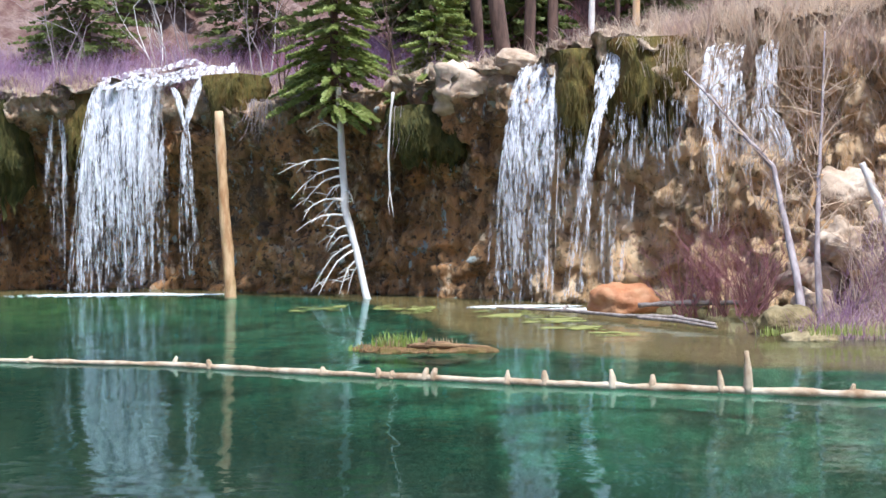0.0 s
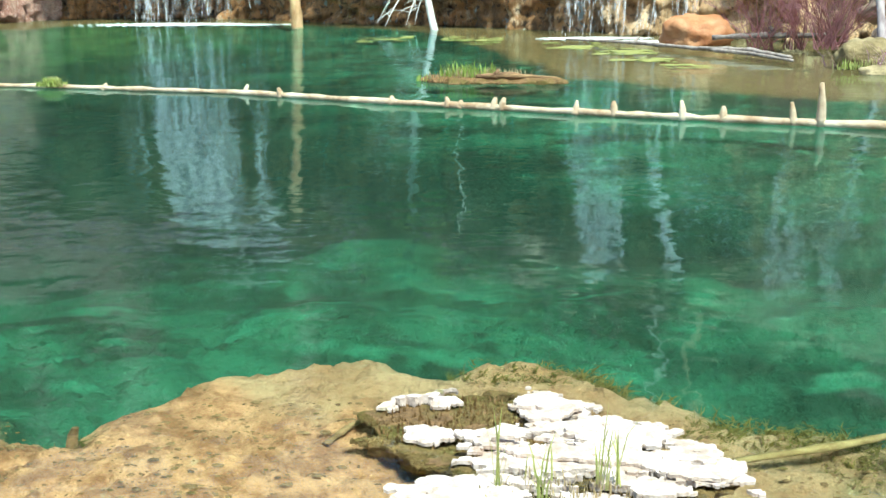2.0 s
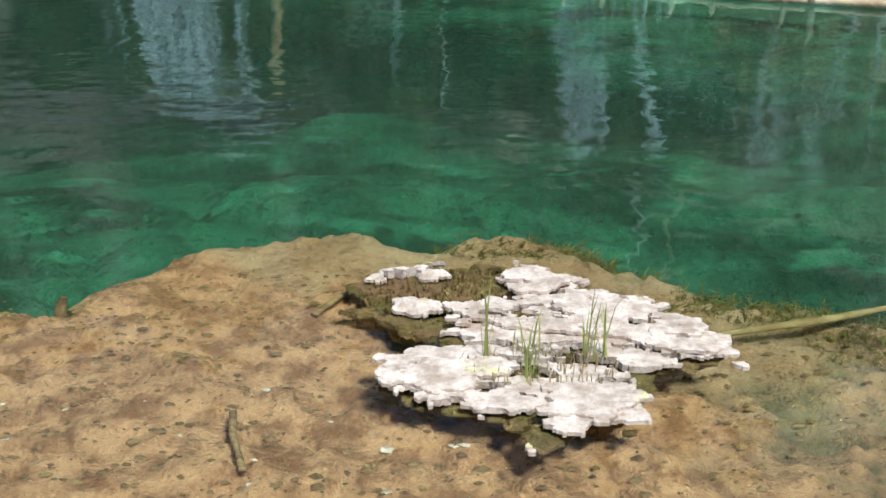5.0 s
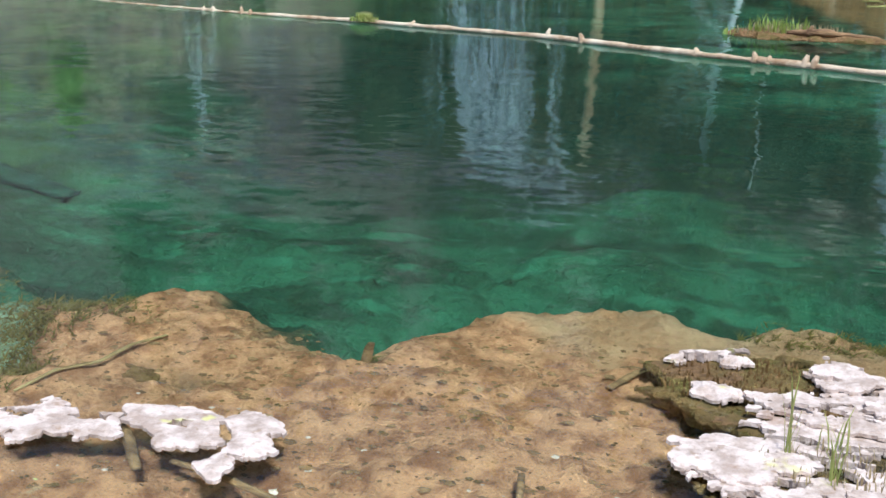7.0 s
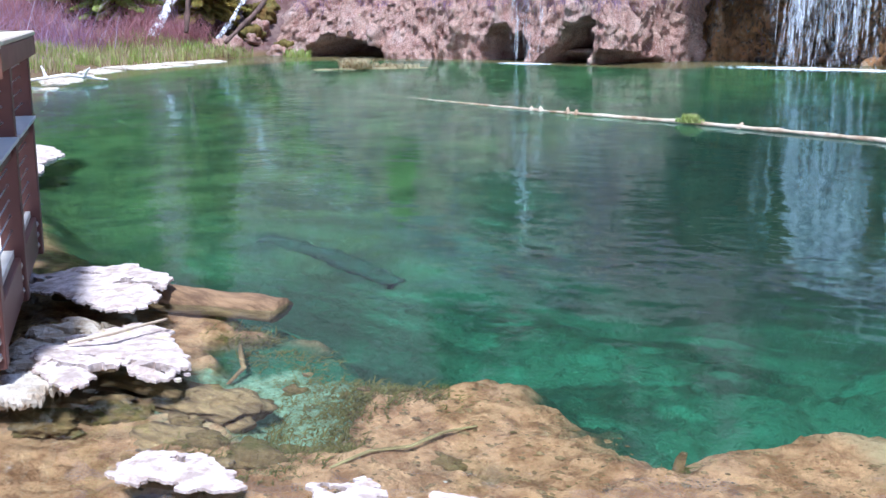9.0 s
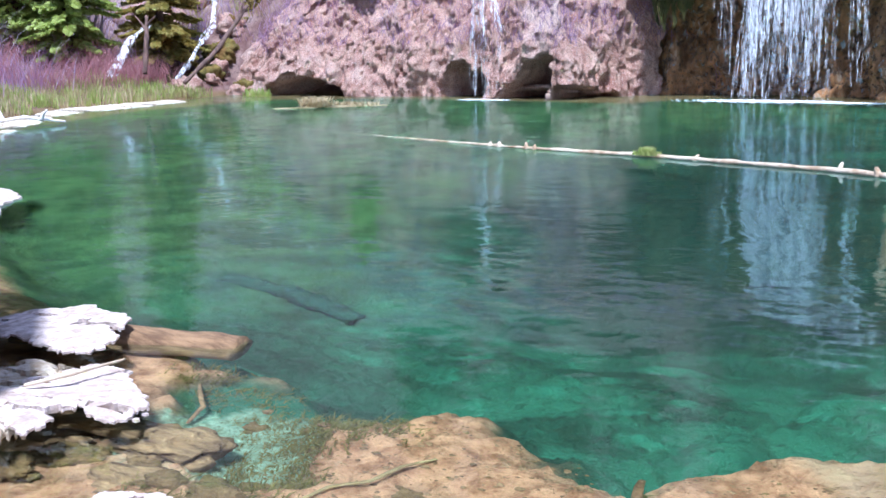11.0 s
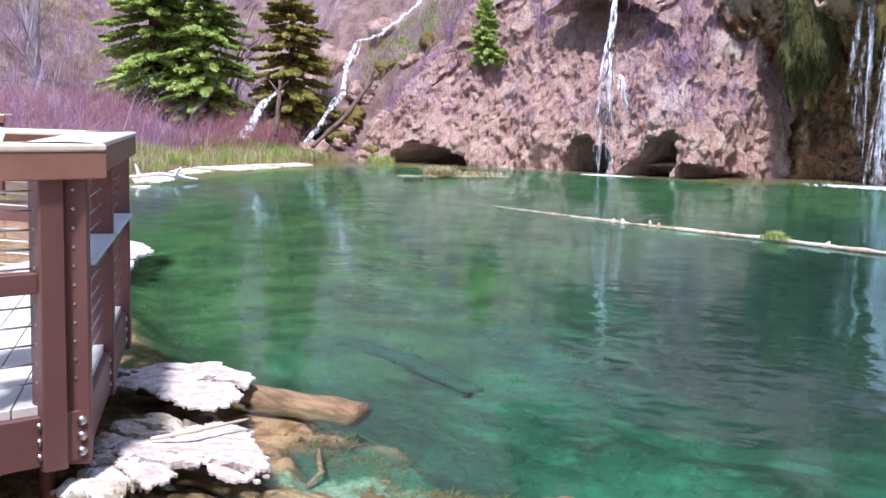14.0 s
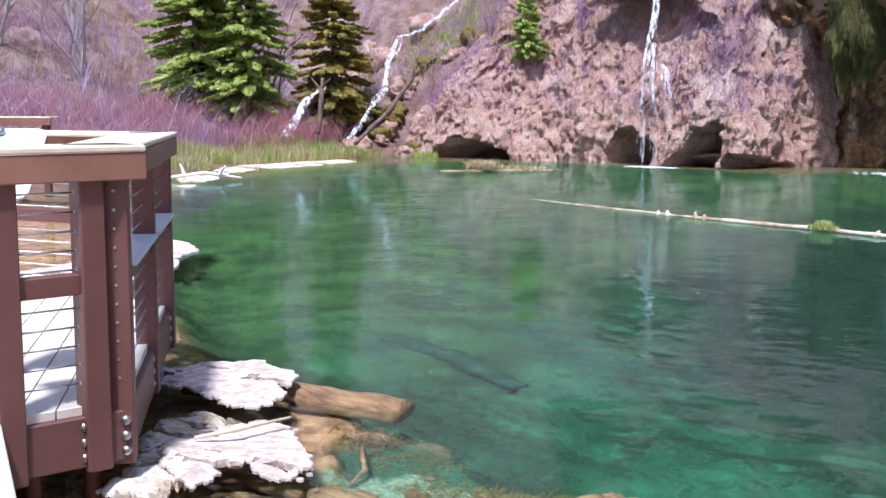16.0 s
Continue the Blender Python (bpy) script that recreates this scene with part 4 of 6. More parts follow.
grass("heap of pale dead reeds on the floating mat", [(-18.9, 23.4, 0.03, 0.5, 0.3, 420, 0.08, 0.3, 0.03), (-18.2, 24.2, 0.02, 0.8, 0.3, 260, 0.04, 0.14, 0.03)], M_HAY, 4, lean=1.3)

# ---------------------------------------------------------------- crusts on the near shelf
MAIN = [(-0.3, 3.12), (-0.36, 3.26), (-0.12, 3.34), (-0.1, 3.46), (0.0, 3.6), (-0.06, 3.7), (0.14, 3.76), (0.06, 3.95), (0.12, 4.1), (0.27, 3.98), (0.56, 3.7), (0.78, 3.46),
        (0.82, 3.34), (0.62, 3.34), (0.5, 3.2), (0.4, 3.12), (0.45, 2.9), (0.34, 2.92), (0.16, 2.76), (0.2, 2.95), (0.09, 2.92), (-0.14, 3.0)]
island = crust("travertine_crust", "ragged white travertine island with grass and dry stems", MAIN, 0.022, 0.012, M_CRUST, 1, 0.009, 0.06, 0.006, gaps=0.42)
crust("algae_mat", "brown algae bed under the broken white crust", [(0.2 + (x - 0.2) * 0.93, 3.4 + (y - 3.4) * 0.93) for x, y in MAIN], -0.04, 0.12, M_WEED, 21, 0.014, 0.06, 0.03, "algae")
for k, (x, y, rx, ry, turn) in enumerate([(0.08, 3.55, 0.2, 0.07, -0.2), (0.42, 3.56, 0.2, 0.1, -0.7), (-0.16, 3.14, 0.17, 0.08, 0.3), (0.3, 2.99, 0.14, 0.1, 0.2), (0.63, 3.4, 0.12, 0.06, -0.2), (0.16, 3.9, 0.09, 0.09, 0.4)]):
    ring = [(rx * math.cos(a * 0.698) * (1 + 0.25 * math.sin(5 * a + k)), ry * math.sin(a * 0.698)) for a in range(9)]
    flake = crust("crust_flake", "loose white flake lying on the broken travertine crust", [(x + a * math.cos(turn) - b * math.sin(turn), y + a * math.sin(turn) + b * math.cos(turn)) for a, b in ring],
          0.042, 0.006, M_CRUST, 90 + k, 0.009, 0.05, 0.006, tilt=(0.05 * math.sin(3 * k), 0.05))
    flake.parent = island
    del flake["category"], flake["label"]
crust("travertine_crust", "small white crust flake on brown algae", [(-0.47, 3.93), (-0.42, 4.04), (-0.2, 4.1), (-0.17, 4.0), (-0.34, 3.93)], 0.02, 0.04, M_CRUST, 2, 0.012, 0.03, 0.02)
crust("travertine_crust", "sliver of white crust on brown algae", [(-0.34, 3.66), (-0.2, 3.6), (-0.18, 3.68), (-0.24, 3.74), (-0.34, 3.74)], 0.02, 0.04, M_CRUST, 3, 0.012, 0.02, 0.02)
crust("algae_mat", "lumpy brown algae mat between the white crusts", [(-0.5, 3.95), (-0.25, 4.12), (0.12, 4.14), (0.25, 3.9), (0.1, 3.5), (-0.15, 3.45), (-0.3, 3.55), (-0.5, 3.72)], -0.05, 0.2, M_WEED, 4, 0.012, 0.05, 0.05, "algae")
grass("fuzzy brown algae tufts between the crusts", [(-0.15, 3.82, -0.02, 0.33, 0.26, 900, 0.01, 0.05, 0.01)], M_ALGAE, 61, "algae_tufts")
grass("upright green blades on the white crust", [(-0.02, 3.24, 0.04, 0.012, 0.012, 6, 0.16, 0.3, 0.008), (0.33, 3.3, 0.03, 0.05, 0.05, 18, 0.1, 0.34, 0.007), (0.13, 3.12, 0.03, 0.03, 0.03, 10, 0.08, 0.2, 0.007), (0.1, 3.33, 0.03, 0.06, 0.05, 8, 0.08, 0.18, 0.007)], M_GRASS, 5)
grass("matted dry stems on the white crust", [(0.15, 3.2, 0.03, 0.26, 0.14, 220, 0.01, 0.045, 0.005)], M_HAY, 6)
crust("bark_flake", "curled white crust flake in the shallows", [(-1.74, 2.89), (-1.71, 2.97), (-1.60, 2.98), (-1.55, 2.84), (-1.50, 2.71), (-1.56, 2.71), (-1.58, 2.69), (-1.61, 2.55), (-1.70, 2.60), (-1.66, 2.71), (-1.67, 2.77)], 0.03, 0.012, M_CRUST, 5, 0.01, 0.03, 0.008, gaps=0.8)
crust("bark_flake", "long white crust flake in the shallows", [(-2.50, 2.73), (-2.38, 2.84), (-2.24, 2.83), (-2.12, 2.82), (-2.05, 2.71), (-2.19, 2.67), (-2.28, 2.62), (-2.33, 2.59), (-2.42, 2.63)], 0.02, 0.012, M_CRUST, 6, 0.01, 0.03, 0.008, gaps=0.8)
crust("bark_flake", "broken white crust flake in the shallows", [(-2.11, 2.87), (-2.05, 2.94), (-1.93, 2.95), (-1.83, 2.94), (-1.71, 2.78), (-1.79, 2.72), (-1.88, 2.70), (-1.98, 2.77), (-2.07, 2.81)], 0.02, 0.012, M_CRUST, 7, 0.01, 0.03, 0.008, gaps=0.8)
crust("bark_flake", "white crust flake beside the boardwalk", [(-3.22, 2.46), (-3.18, 2.63), (-2.97, 2.68), (-2.85, 2.64), (-2.70, 2.61), (-2.78, 2.54), (-2.88, 2.49), (-3.02, 2.44), (-3.10, 2.40)], 0.02, 0.012, M_CRUST, 8, 0.01, 0.03, 0.008, gaps=0.8)
crust("travertine_slab", "thick white travertine slab tilted over a sunken log", [(-5.97, 3.98), (-5.75, 4.05), (-5.66, 4.23), (-5.39, 4.38), (-4.83, 4.24), (-4.84, 4.13), (-4.62, 3.91), (-4.53, 3.65), (-4.72, 3.66), (-5.09, 3.78), (-5.42, 3.81), (-5.65, 3.76)], 0.09, 0.025, M_CRUST, 9, 0.014, 0.05, 0.02, tilt=(0.06, 0.05), gaps=0.85)
crust("travertine_slab", "arched white travertine slab standing in the shallows", [(-4.36, 2.97), (-4.43, 3.15), (-4.43, 3.45), (-4.43, 3.63), (-4.24, 3.67), (-4.01, 3.48), (-3.76, 3.33), (-3.61, 3.14), (-3.78, 3.11), (-4.01, 3.18), (-3.97, 2.97), (-3.86, 2.79), (-4.04, 2.83), (-4.17, 2.87)], 0.08, 0.025, M_CRUST, 10, 0.013, 0.05, 0.02, tilt=(-0.02, -0.05), gaps=0.85)
crust("travertine_slab", "knobbly pale travertine slab by the posts", [(-4.19, 2.61), (-4.31, 2.83), (-4.68, 3.06), (-4.78, 3.31), (-4.81, 3.50), (-4.64, 3.59), (-4.50, 3.50), (-4.48, 3.25), (-4.39, 3.08), (-4.17, 2.94), (-4.02, 2.81), (-4.00, 2.66), (-4.10, 2.57)], 0.03, 0.06, M_LUMP, 11, 0.014, 0.06, 0.05)
crust("shore_crust", "flat white crust along the grassy shore", [(-19.27, 14.01), (-22.03, 16.23), (-23.22, 17.46), (-25.76, 20.37), (-26.18, 22.19), (-27.05, 25.06), (-27.07, 26.61), (-24.74, 24.35), (-24.01, 21.78), (-23.88, 19.83), (-22.22, 17.55), (-19.80, 14.79)], -0.02, 0.08, M_LUMP, 12, 0.08, 0.2, 0.05)
crust("shore_crust", "white crust plates in the shallows beyond the boardwalk", [(-10.77, 7.18), (-11.76, 8.34), (-11.06, 8.21), (-10.73, 7.91), (-10.64, 7.69), (-9.80, 7.03), (-9.01, 5.74), (-9.50, 5.25), (-10.50, 5.82), (-10.73, 6.53)], 0.0, 0.08, M_CRUST, 13, 0.04, 0.1, 0.05)
knotted_log("sunken_log", "waterlogged brown log lying half under water", [(-5.6, 4.12, -0.09), (-5.0, 4.27, -0.09), (-4.6, 4.39, -0.1), (-4.26, 4.49, -0.11)], [0.16, 0.16, 0.155, 0.15], [], M_SUNK, 41, 22, 0.09)
knotted_log("sunken_log", "rotten log end on the shallow bed", [(-4.3, 3.3, -0.3), (-3.85, 3.42, -0.3), (-3.38, 3.28, -0.38)], [0.07, 0.09, 0.06], [], M_SUNK, 42, 12)

# sunken sticks, stones and weed on the shelf
for label, pts, rad in (("short sunken stick on the tan shelf", [(-0.66, 3.79, -0.16), (-0.6, 3.92, -0.15), (-0.54, 4.05, -0.17)], [0.016, 0.018, 0.014]),
                        ("forked sunken twig on the brown shelf", [(-0.8, 3.04, -0.14), (-0.77, 2.9, -0.13), (-0.7, 2.72, -0.15)], [0.012, 0.014, 0.014]),
                        ("long silted root along the shelf rim", [(0.8, 3.7, -0.17), (1.2, 3.83, -0.16), (1.55, 4.03, -0.22), (2.2, 4.2, -0.3)], [0.018, 0.026, 0.02, 0.012]),
                        ("stout brown stub at the shelf notch", [(-1.66, 3.86, -0.4), (-1.65, 3.87, -0.22), (-1.64, 3.88, -0.15)], [0.03, 0.026, 0.018]),
                        ("silted root crossing the shelf", [(-2.75, 3.1, -0.26), (-2.7, 3.28, -0.22), (-2.6, 3.42, -0.23), (-2.57, 3.6, -0.22), (-2.5, 3.75, -0.24)], [0.008, 0.014, 0.011, 0.013, 0.006]),
                        ("brown stick under the white flakes", [(-2.2, 2.92, -0.1), (-2.05, 2.78, -0.02), (-1.9, 2.6, -0.05)], [0.018, 0.02, 0.016]),
                        ("brown stick under the white flakes", [(-1.85, 2.72, -0.1), (-1.65, 2.66, -0.06), (-1.4, 2.6, -0.1)], [0.014, 0.016, 0.014]),
                        ("pale bleached stick between the slabs", [(-4.3, 3.11, 0.13), (-4.2, 3.3, 0.15), (-4.23, 3.64, 0.13)], [0.008, 0.011, 0.006]),
                        ("bent sunken branch below the log", [(-4.3, 4.2, -0.5), (-4.15, 4.05, -0.42), (-3.98, 3.9, -0.44), (-3.95, 3.75, -0.55)], [0.01, 0.014, 0.013, 0.01])):
    knotted_log("sunken_stick", label, pts, rad, [], M_SILT if "silted" in label else M_LOG if "bleached" in label else M_SUNK, len(label), 8)


def pebble_stuff(name, label, material, count, area, lo, hi, seed, flat=0.5):
    """Small angular bits strewn over the bed."""
    r = np.random.RandomState(seed)
    x, y = r.uniform(area[0], area[1], count), r.uniform(area[2], area[3], count)
    z = ground_z(x, y)
    g = Geo()
    for a, b, c in zip(x, y, z):
        s = lo + (hi - lo) * r.rand() ** 3
        w = r.uniform(0, 6.283)
        k = [(a + s * q * math.cos(w + j * 1.2566), b + s * q * math.sin(w + j * 1.2566) * 0.7, c - 0.003) for j, q in enumerate(r.uniform(0.6, 1.2, 5))]
        g.add(k + [(a, b, c + s * flat)], [(j, (j + 1) % 5, 5) for j in range(5)])
    return thing(name, g, material, label, "debris", kind="stuff")


pebble_stuff("debris", "dark leaf and bark litter on the brown shelf", M_WEED, 1500, (-3.2, 1.8, 2.2, 4.3), 0.006, 0.022, 1, 0.3)
pebble_stuff("debris", "rusty crumbs of algae on the brown shelf", M_SUNK, 4500, (-3.2, 1.8, 2.2, 4.2), 0.006, 0.03, 2, 0.6)
pebble_stuff("debris", "pale crust crumbs on the brown shelf", M_CRUST, 130, (-3.0, 0.2, 2.2, 3.3), 0.006, 0.035, 3, 0.25)

for k, (x, y, rx, ry) in enumerate([(-0.59, 22.89, 0.35, 0.87), (-1.07, 23.43, 0.21, 0.61), (1.28, 21.46, 0.53, 0.77), (1.8, 20.12, 0.6, 0.79), (2.13, 18.54, 0.41, 0.48), (2.66, 17.17, 0.25, 0.42), (-2.61, 23.53, 0.48, 0.77)]):
    crust("algae_film", "thin yellow-green algae film on the shallows", [(x + rx * math.cos(a * 0.785), y + ry * math.sin(a * 0.785)) for a in range(8)], 0.004, 0.006, M_FILM, 80 + k, 0.03, 0.3, 0.0, "algae", gaps=0.02)["kind"] = "stuff"

# ---------------------------------------------------------------- viewing deck
DECK_Z = 0.42
DECK = [(1.3, -0.45), (-4.27, 2.07), (-4.18, 2.66), (-6.05, 4.22), (-10.6, 3.0), (-10.6, -3.9), (1.3, -3.9)]


def clip_half(poly, a, b, c):
    """Keep the part of a polygon where a*x + b*y <= c."""
    out = []
    for (x0, y0), (x1, y1) in zip(poly, poly[1:] + poly[:1]):
        d0, d1 = a * x0 + b * y0 - c, a * x1 + b * y1 - c
        if d0 <= 0:
            out.append((x0, y0))
        if (d0 < 0) != (d1 < 0) and d0 != d1:
            k = d0 / (d0 - d1)
            out.append((x0 + k * (x1 - x0), y0 + k * (y1 - y0)))
    return out


def prism(poly, z0, z1):
    n = len(poly)
    area = sum(a[0] * b[1] - b[0] * a[1] for a, b in zip(poly, poly[1:] + poly[:1]))
    if area < 0:
        poly = poly[::-1]
    g = Geo()
    g.add([(x, y, z0) for x, y in poly] + [(x, y, z1) for x, y in poly],
          [tuple(range(n - 1, -1, -1)), tuple(range(n, 2 * n))] + [(i, (i + 1) % n, n + (i + 1) % n, n + i) for i in range(n)])
    return g


deck = tagged(new("boardwalk"), "pale board deck of a lakeside viewing platform", "boardwalk")
da = math.radians(52)
ux, uy = math.cos(da), math.sin(da)
for area in ([DECK[0], DECK[1], (-10.6, 2.07), DECK[5], DECK[6]], [DECK[1], DECK[2], DECK[3], DECK[4], (-10.6, 2.07)]):
    for k in range(-90, 90):
        lo, hi = k * 0.145, k * 0.145 + 0.138
        strip = clip_half(clip_half(area, ux, uy, hi), -ux, -uy, -lo)
        if len(strip) >= 3:
            part("board", prism(strip, DECK_Z - 0.035, DECK_Z), M_DECK, deck)


def along(a, b):
    a, b = Vector(a), Vector(b)
    return a, b, (b - a).length, math.degrees(math.atan2(b.y - a.y, b.x - a.x))


def beam(name, a, b, width, z0, z1, material, parent, label="", shift=0.0):
    """A board between two plan points, shifted sideways to its left."""
    a, b, ln, deg = along((*a, 0), (*b, 0))
    c = (a + b) / 2
    m = pose(0, 0, 0, 0, 0, deg)
    c = c + m.to_3x3() @ Vector((0, shift, 0))
    return part(name, Geo().box((c.x, c.y, (z0 + z1) / 2), (ln, width, z1 - z0), m, 0.006), material, parent, label)


for a, b in zip(DECK[:5], DECK[1:5]):
    beam("rim_joist", a, b, 0.06, 0.17, DECK_Z - 0.037, M_PAINT, deck, "brown rim joist")
beam("kerb_board", (-3.0, 1.47), DECK[1], 0.05, 0.3, DECK_Z + 0.004, M_DECK, deck, "pale edge board", -0.06)


def bolt(parent, p, n, r=0.022):
    n = Vector(n).normalized()
    p = Vector(p)
    g = Geo().tube([p, p + n * r * 0.5, p + n * r * 0.9], [r, r, r * 0.55], 8)
    part("bolt", g, M_STEEL, parent, "galvanised bolt head", True)


def guard_rail(label, a, b, posts, mid, cables, deep=0.11, bolts=True, grow=(0.05, 0.05), across=False, plate=False):
    """A run of railing from a to b: posts at fractions, cap, fascia, mid rail and cables."""
    root = tagged(new("guard_rail"), label, "railing")
    A, B, ln, deg = along((*a, 0), (*b, 0))
    m, side = pose(0, 0, 0, 0, 0, deg), pose(0, 0, 0, 0, 0, deg).to_3x3() @ Vector((0, -1, 0))
    d = (B - A).normalized()
    mid_ = (A + B) / 2 + d * (grow[1] - grow[0]) / 2
    part("fascia", Geo().box(mid_ + Vector((0, 0, 1.40)) + side * 0.065, (ln + grow[0] + grow[1], 0.04, 0.11), m, 0.005), M_FASCIA, root, "brown fascia board")
    part("cap", Geo().box(mid_ + Vector((0, 0, 1.472)) - side * 0.06, (ln + grow[0] + grow[1], 0.3, 0.03), m, 0.008), M_CAP, root, "pale sun-bleached cap board")
    for k in posts:
        p = A + (B - A) * k
        post = part("post", Geo().box(p + Vector((0, 0, 0.75)), (0.105, deep, 1.2), m, 0.006), M_PAINT, root)
        if bolts:
            for j in range(3):
                bolt(post, p + (side * 0.02 - d * 0.0525 if across else side * (deep / 2) + d * 0.015) + Vector((0, 0, 0.21 + 0.065 * j)), -d if across else side)
        for j in range(cables):
            n = -d if across else side
            p = A + (B - A) * k + n * (0.0525 if across else deep / 2) + Vector((0, 0, 0.52 + 0.078 * j))
            part("rivet", Geo().tube([p, p + n * 0.006], [0.008, 0.005], 6), M_STEEL, post)
    ps = list(posts)
    for k0, k1 in zip(ps, ps[1:]):
        if mid:
            c = A + (B - A) * ((k0 + k1) / 2)
            part("mid_rail", Geo().box(c + Vector((0, 0, 0.93)), (ln * (k1 - k0) - 0.1, 0.06, 0.085), m, 0.005), M_PAINT, root)
            if plate:
                # mid rail's flat top; the sky's sheen on it is put into the pale colour
                part("rail_board", Geo().box(c + Vector((0, 0, 0.985)), (ln * (k1 - k0) - 0.11, 0.15, 0.02), m, 0.003), M_PANEL, root, "flat board on the mid rail, pale with painted sky sheen")
    for j in range(cables):
        z = 0.52 + 0.078 * j
        part("cable", Geo().tube([A + (B - A) * ps[0] + Vector((0, 0, z)), A + (B - A) * ps[-1] + Vector((0, 0, z))], 0.004, 6), M_STEEL, root, "thin steel cable", True)
    return root


guard_rail("short brown steel railing at the deck's end", DECK[1], DECK[2], (0.2, 0.79), True, 11, grow=(-0.02, 0.1), across=True)
guard_rail("brown steel cable railing along the water", (-4.185, 2.655), DECK[3], (0.01, 0.49, 0.97), True, 11, grow=(0.03, 0.12), across=True, plate=True)
guard_rail("brown steel cable railing across the platform", DECK[3], DECK[4], (0.03, 0.33, 0.66, 0.97), True, 11)
for x, y in ((-4.3, 2.3), (-4.3, 2.58), (-5.6, 3.7), (-3.6, 1.6)):
    thing("deck_pile", Geo().tube([(x, y, -0.5), (x, y, 0.17), (x, y, 0.172), (x, y, 0.3)], [0.035, 0.035, 0.055, 0.055], 12), M_PAINT, "brown steel pile under the deck", "pile", True)
panel = tagged(new("information_panel"), "tilted pale information panel on the railing", "sign")
T0, T1, B0, B1 = (Vector(p) for p in ((-5.04, 2.55, 1.545), (-4.9, 2.79, 1.54), (-4.85, 2.26, 1.25), (-4.69, 2.55, 1.245)))
rim, out = [], (T1 - T0).cross(B0 - T0).normalized()
out = out if out.z > 0 else -out
for c, u, v in ((T0, T1 - T0, B0 - T0), (T1, B1 - T1, T0 - T1), (B1, B0 - B1, T1 - B1), (B0, T0 - B0, B1 - B0)):
    u, v = u.normalized() * 0.04, v.normalized() * 0.04
    rim += [c + v, c + 0.3 * (u + v), c + u]
n = len(rim)
part("sheet", Geo().add([p for p in rim] + [p - out * 0.015 for p in rim], [tuple(range(n)), tuple(range(2 * n - 1, n - 1, -1))] + [(i, i + n, (i + 1) % n + n, (i + 1) % n) for i in range(n)]), M_PANEL, panel)
part("bracket", Geo().box((-4.98, 2.62, 0.92), (0.06, 0.06, 1.0), pose(0, 0, 0, 0, 0, 62), 0.004), M_PAINT, panel)
for k in (0.1, 0.28):
    bolt(panel, T0.lerp(T1, k) + out * 0.002 + (B0 - T0) * 0.06, out, 0.025)

# ---------------------------------------------------------------- trees and brush
def ground_at(x, y):
    return float(ground_z(np.array([x]), np.array([y]))[0])


def conifer(label, base, h, r, material, seed, low=0.08, density=1.0, droop=0.35, trunk=0.012, leaf=1.0, more=1.0):
    rng = random.Random(seed)
    root = tagged(new("spruce_tree"), label, "tree")
    bx, by, bz = base
    lean = Vector((rng.uniform(-0.02, 0.02), rng.uniform(-0.02, 0.02), 1))
    pts = [Vector(base) + lean * h * k for k in (-0.03, 0.1, 0.35, 0.65, 1.0)]
    part("trunk", Geo().rough_tube(pts, [h * trunk * q for q in (1.15, 1, 0.8, 0.5, 0.08)], 9, 0.15, 3, seed), M_BARK, root, "", True)
    g, limbs = Geo(), Geo()
    z = low * h
    while z < h * 0.985:
        k = z / h
        reach = r * (1 - k) ** 0.75 * (0.55 + 0.45 * min(1, (k - low + 0.12) * 5))
        for _ in range(int(more * rng.randint(5, 8))):
            a, ln = rng.uniform(0, 6.283), reach * rng.uniform(0.55, 1.12)
            out, side = Vector((math.cos(a), math.sin(a), 0)), Vector((-math.sin(a), math.cos(a), 0))
            o = Vector((bx, by, bz)) + lean * (z + rng.uniform(-0.1, 0.1))
            up = 0.25 * (k - 0.35)
            tip = lambda s: o + out * ln * s + Vector((0, 0, ln * (up * s - droop * s * s * (1.1 - k) + 0.16 * s ** 4)))
            limbs.tube([tip(0), tip(0.5), tip(0.9)], [0.012 + 0.003 * ln, 0.007, 0.002], 4, False)
            n = int((10 + ln * 28) * density)
            for j in range(n):
                s = (j + rng.random()) / n
                if s < 0.4 and rng.random() < 0.8:
                    continue
                p = tip(s)
                w = leaf * (0.12 + 0.24 * ln * (1.05 - s)) * rng.uniform(0.6, 1.1) * min(1, 0.45 + h / 12)
                for sg in (-1, 1):
                    dr = (side * sg * rng.uniform(0.7, 1.0) + out * rng.uniform(0.35, 0.9) + Vector((0, 0, rng.uniform(-0.6, 0.2)))).normalized()
                    wd = dr.cross(Vector((rng.uniform(-1, 1), rng.uniform(-1, 1), 0.5))).normalized() * leaf * rng.uniform(0.05, 0.11)
                    q = p + dr * w
                    mid = p + dr * w * 0.5
                    g.add([p, mid + wd, q, mid - wd + Vector((0, 0, -0.03))], [(0, 1, 2, 3)])
        z += rng.uniform(0.17, 0.32) * (0.8 + 0.03 * h) * min(1, 0.25 + h / 6)
    part("bough_wood", limbs, M_BARK, root, kind="stuff")
    part("crown", g, material, root, kind="stuff")
    return root


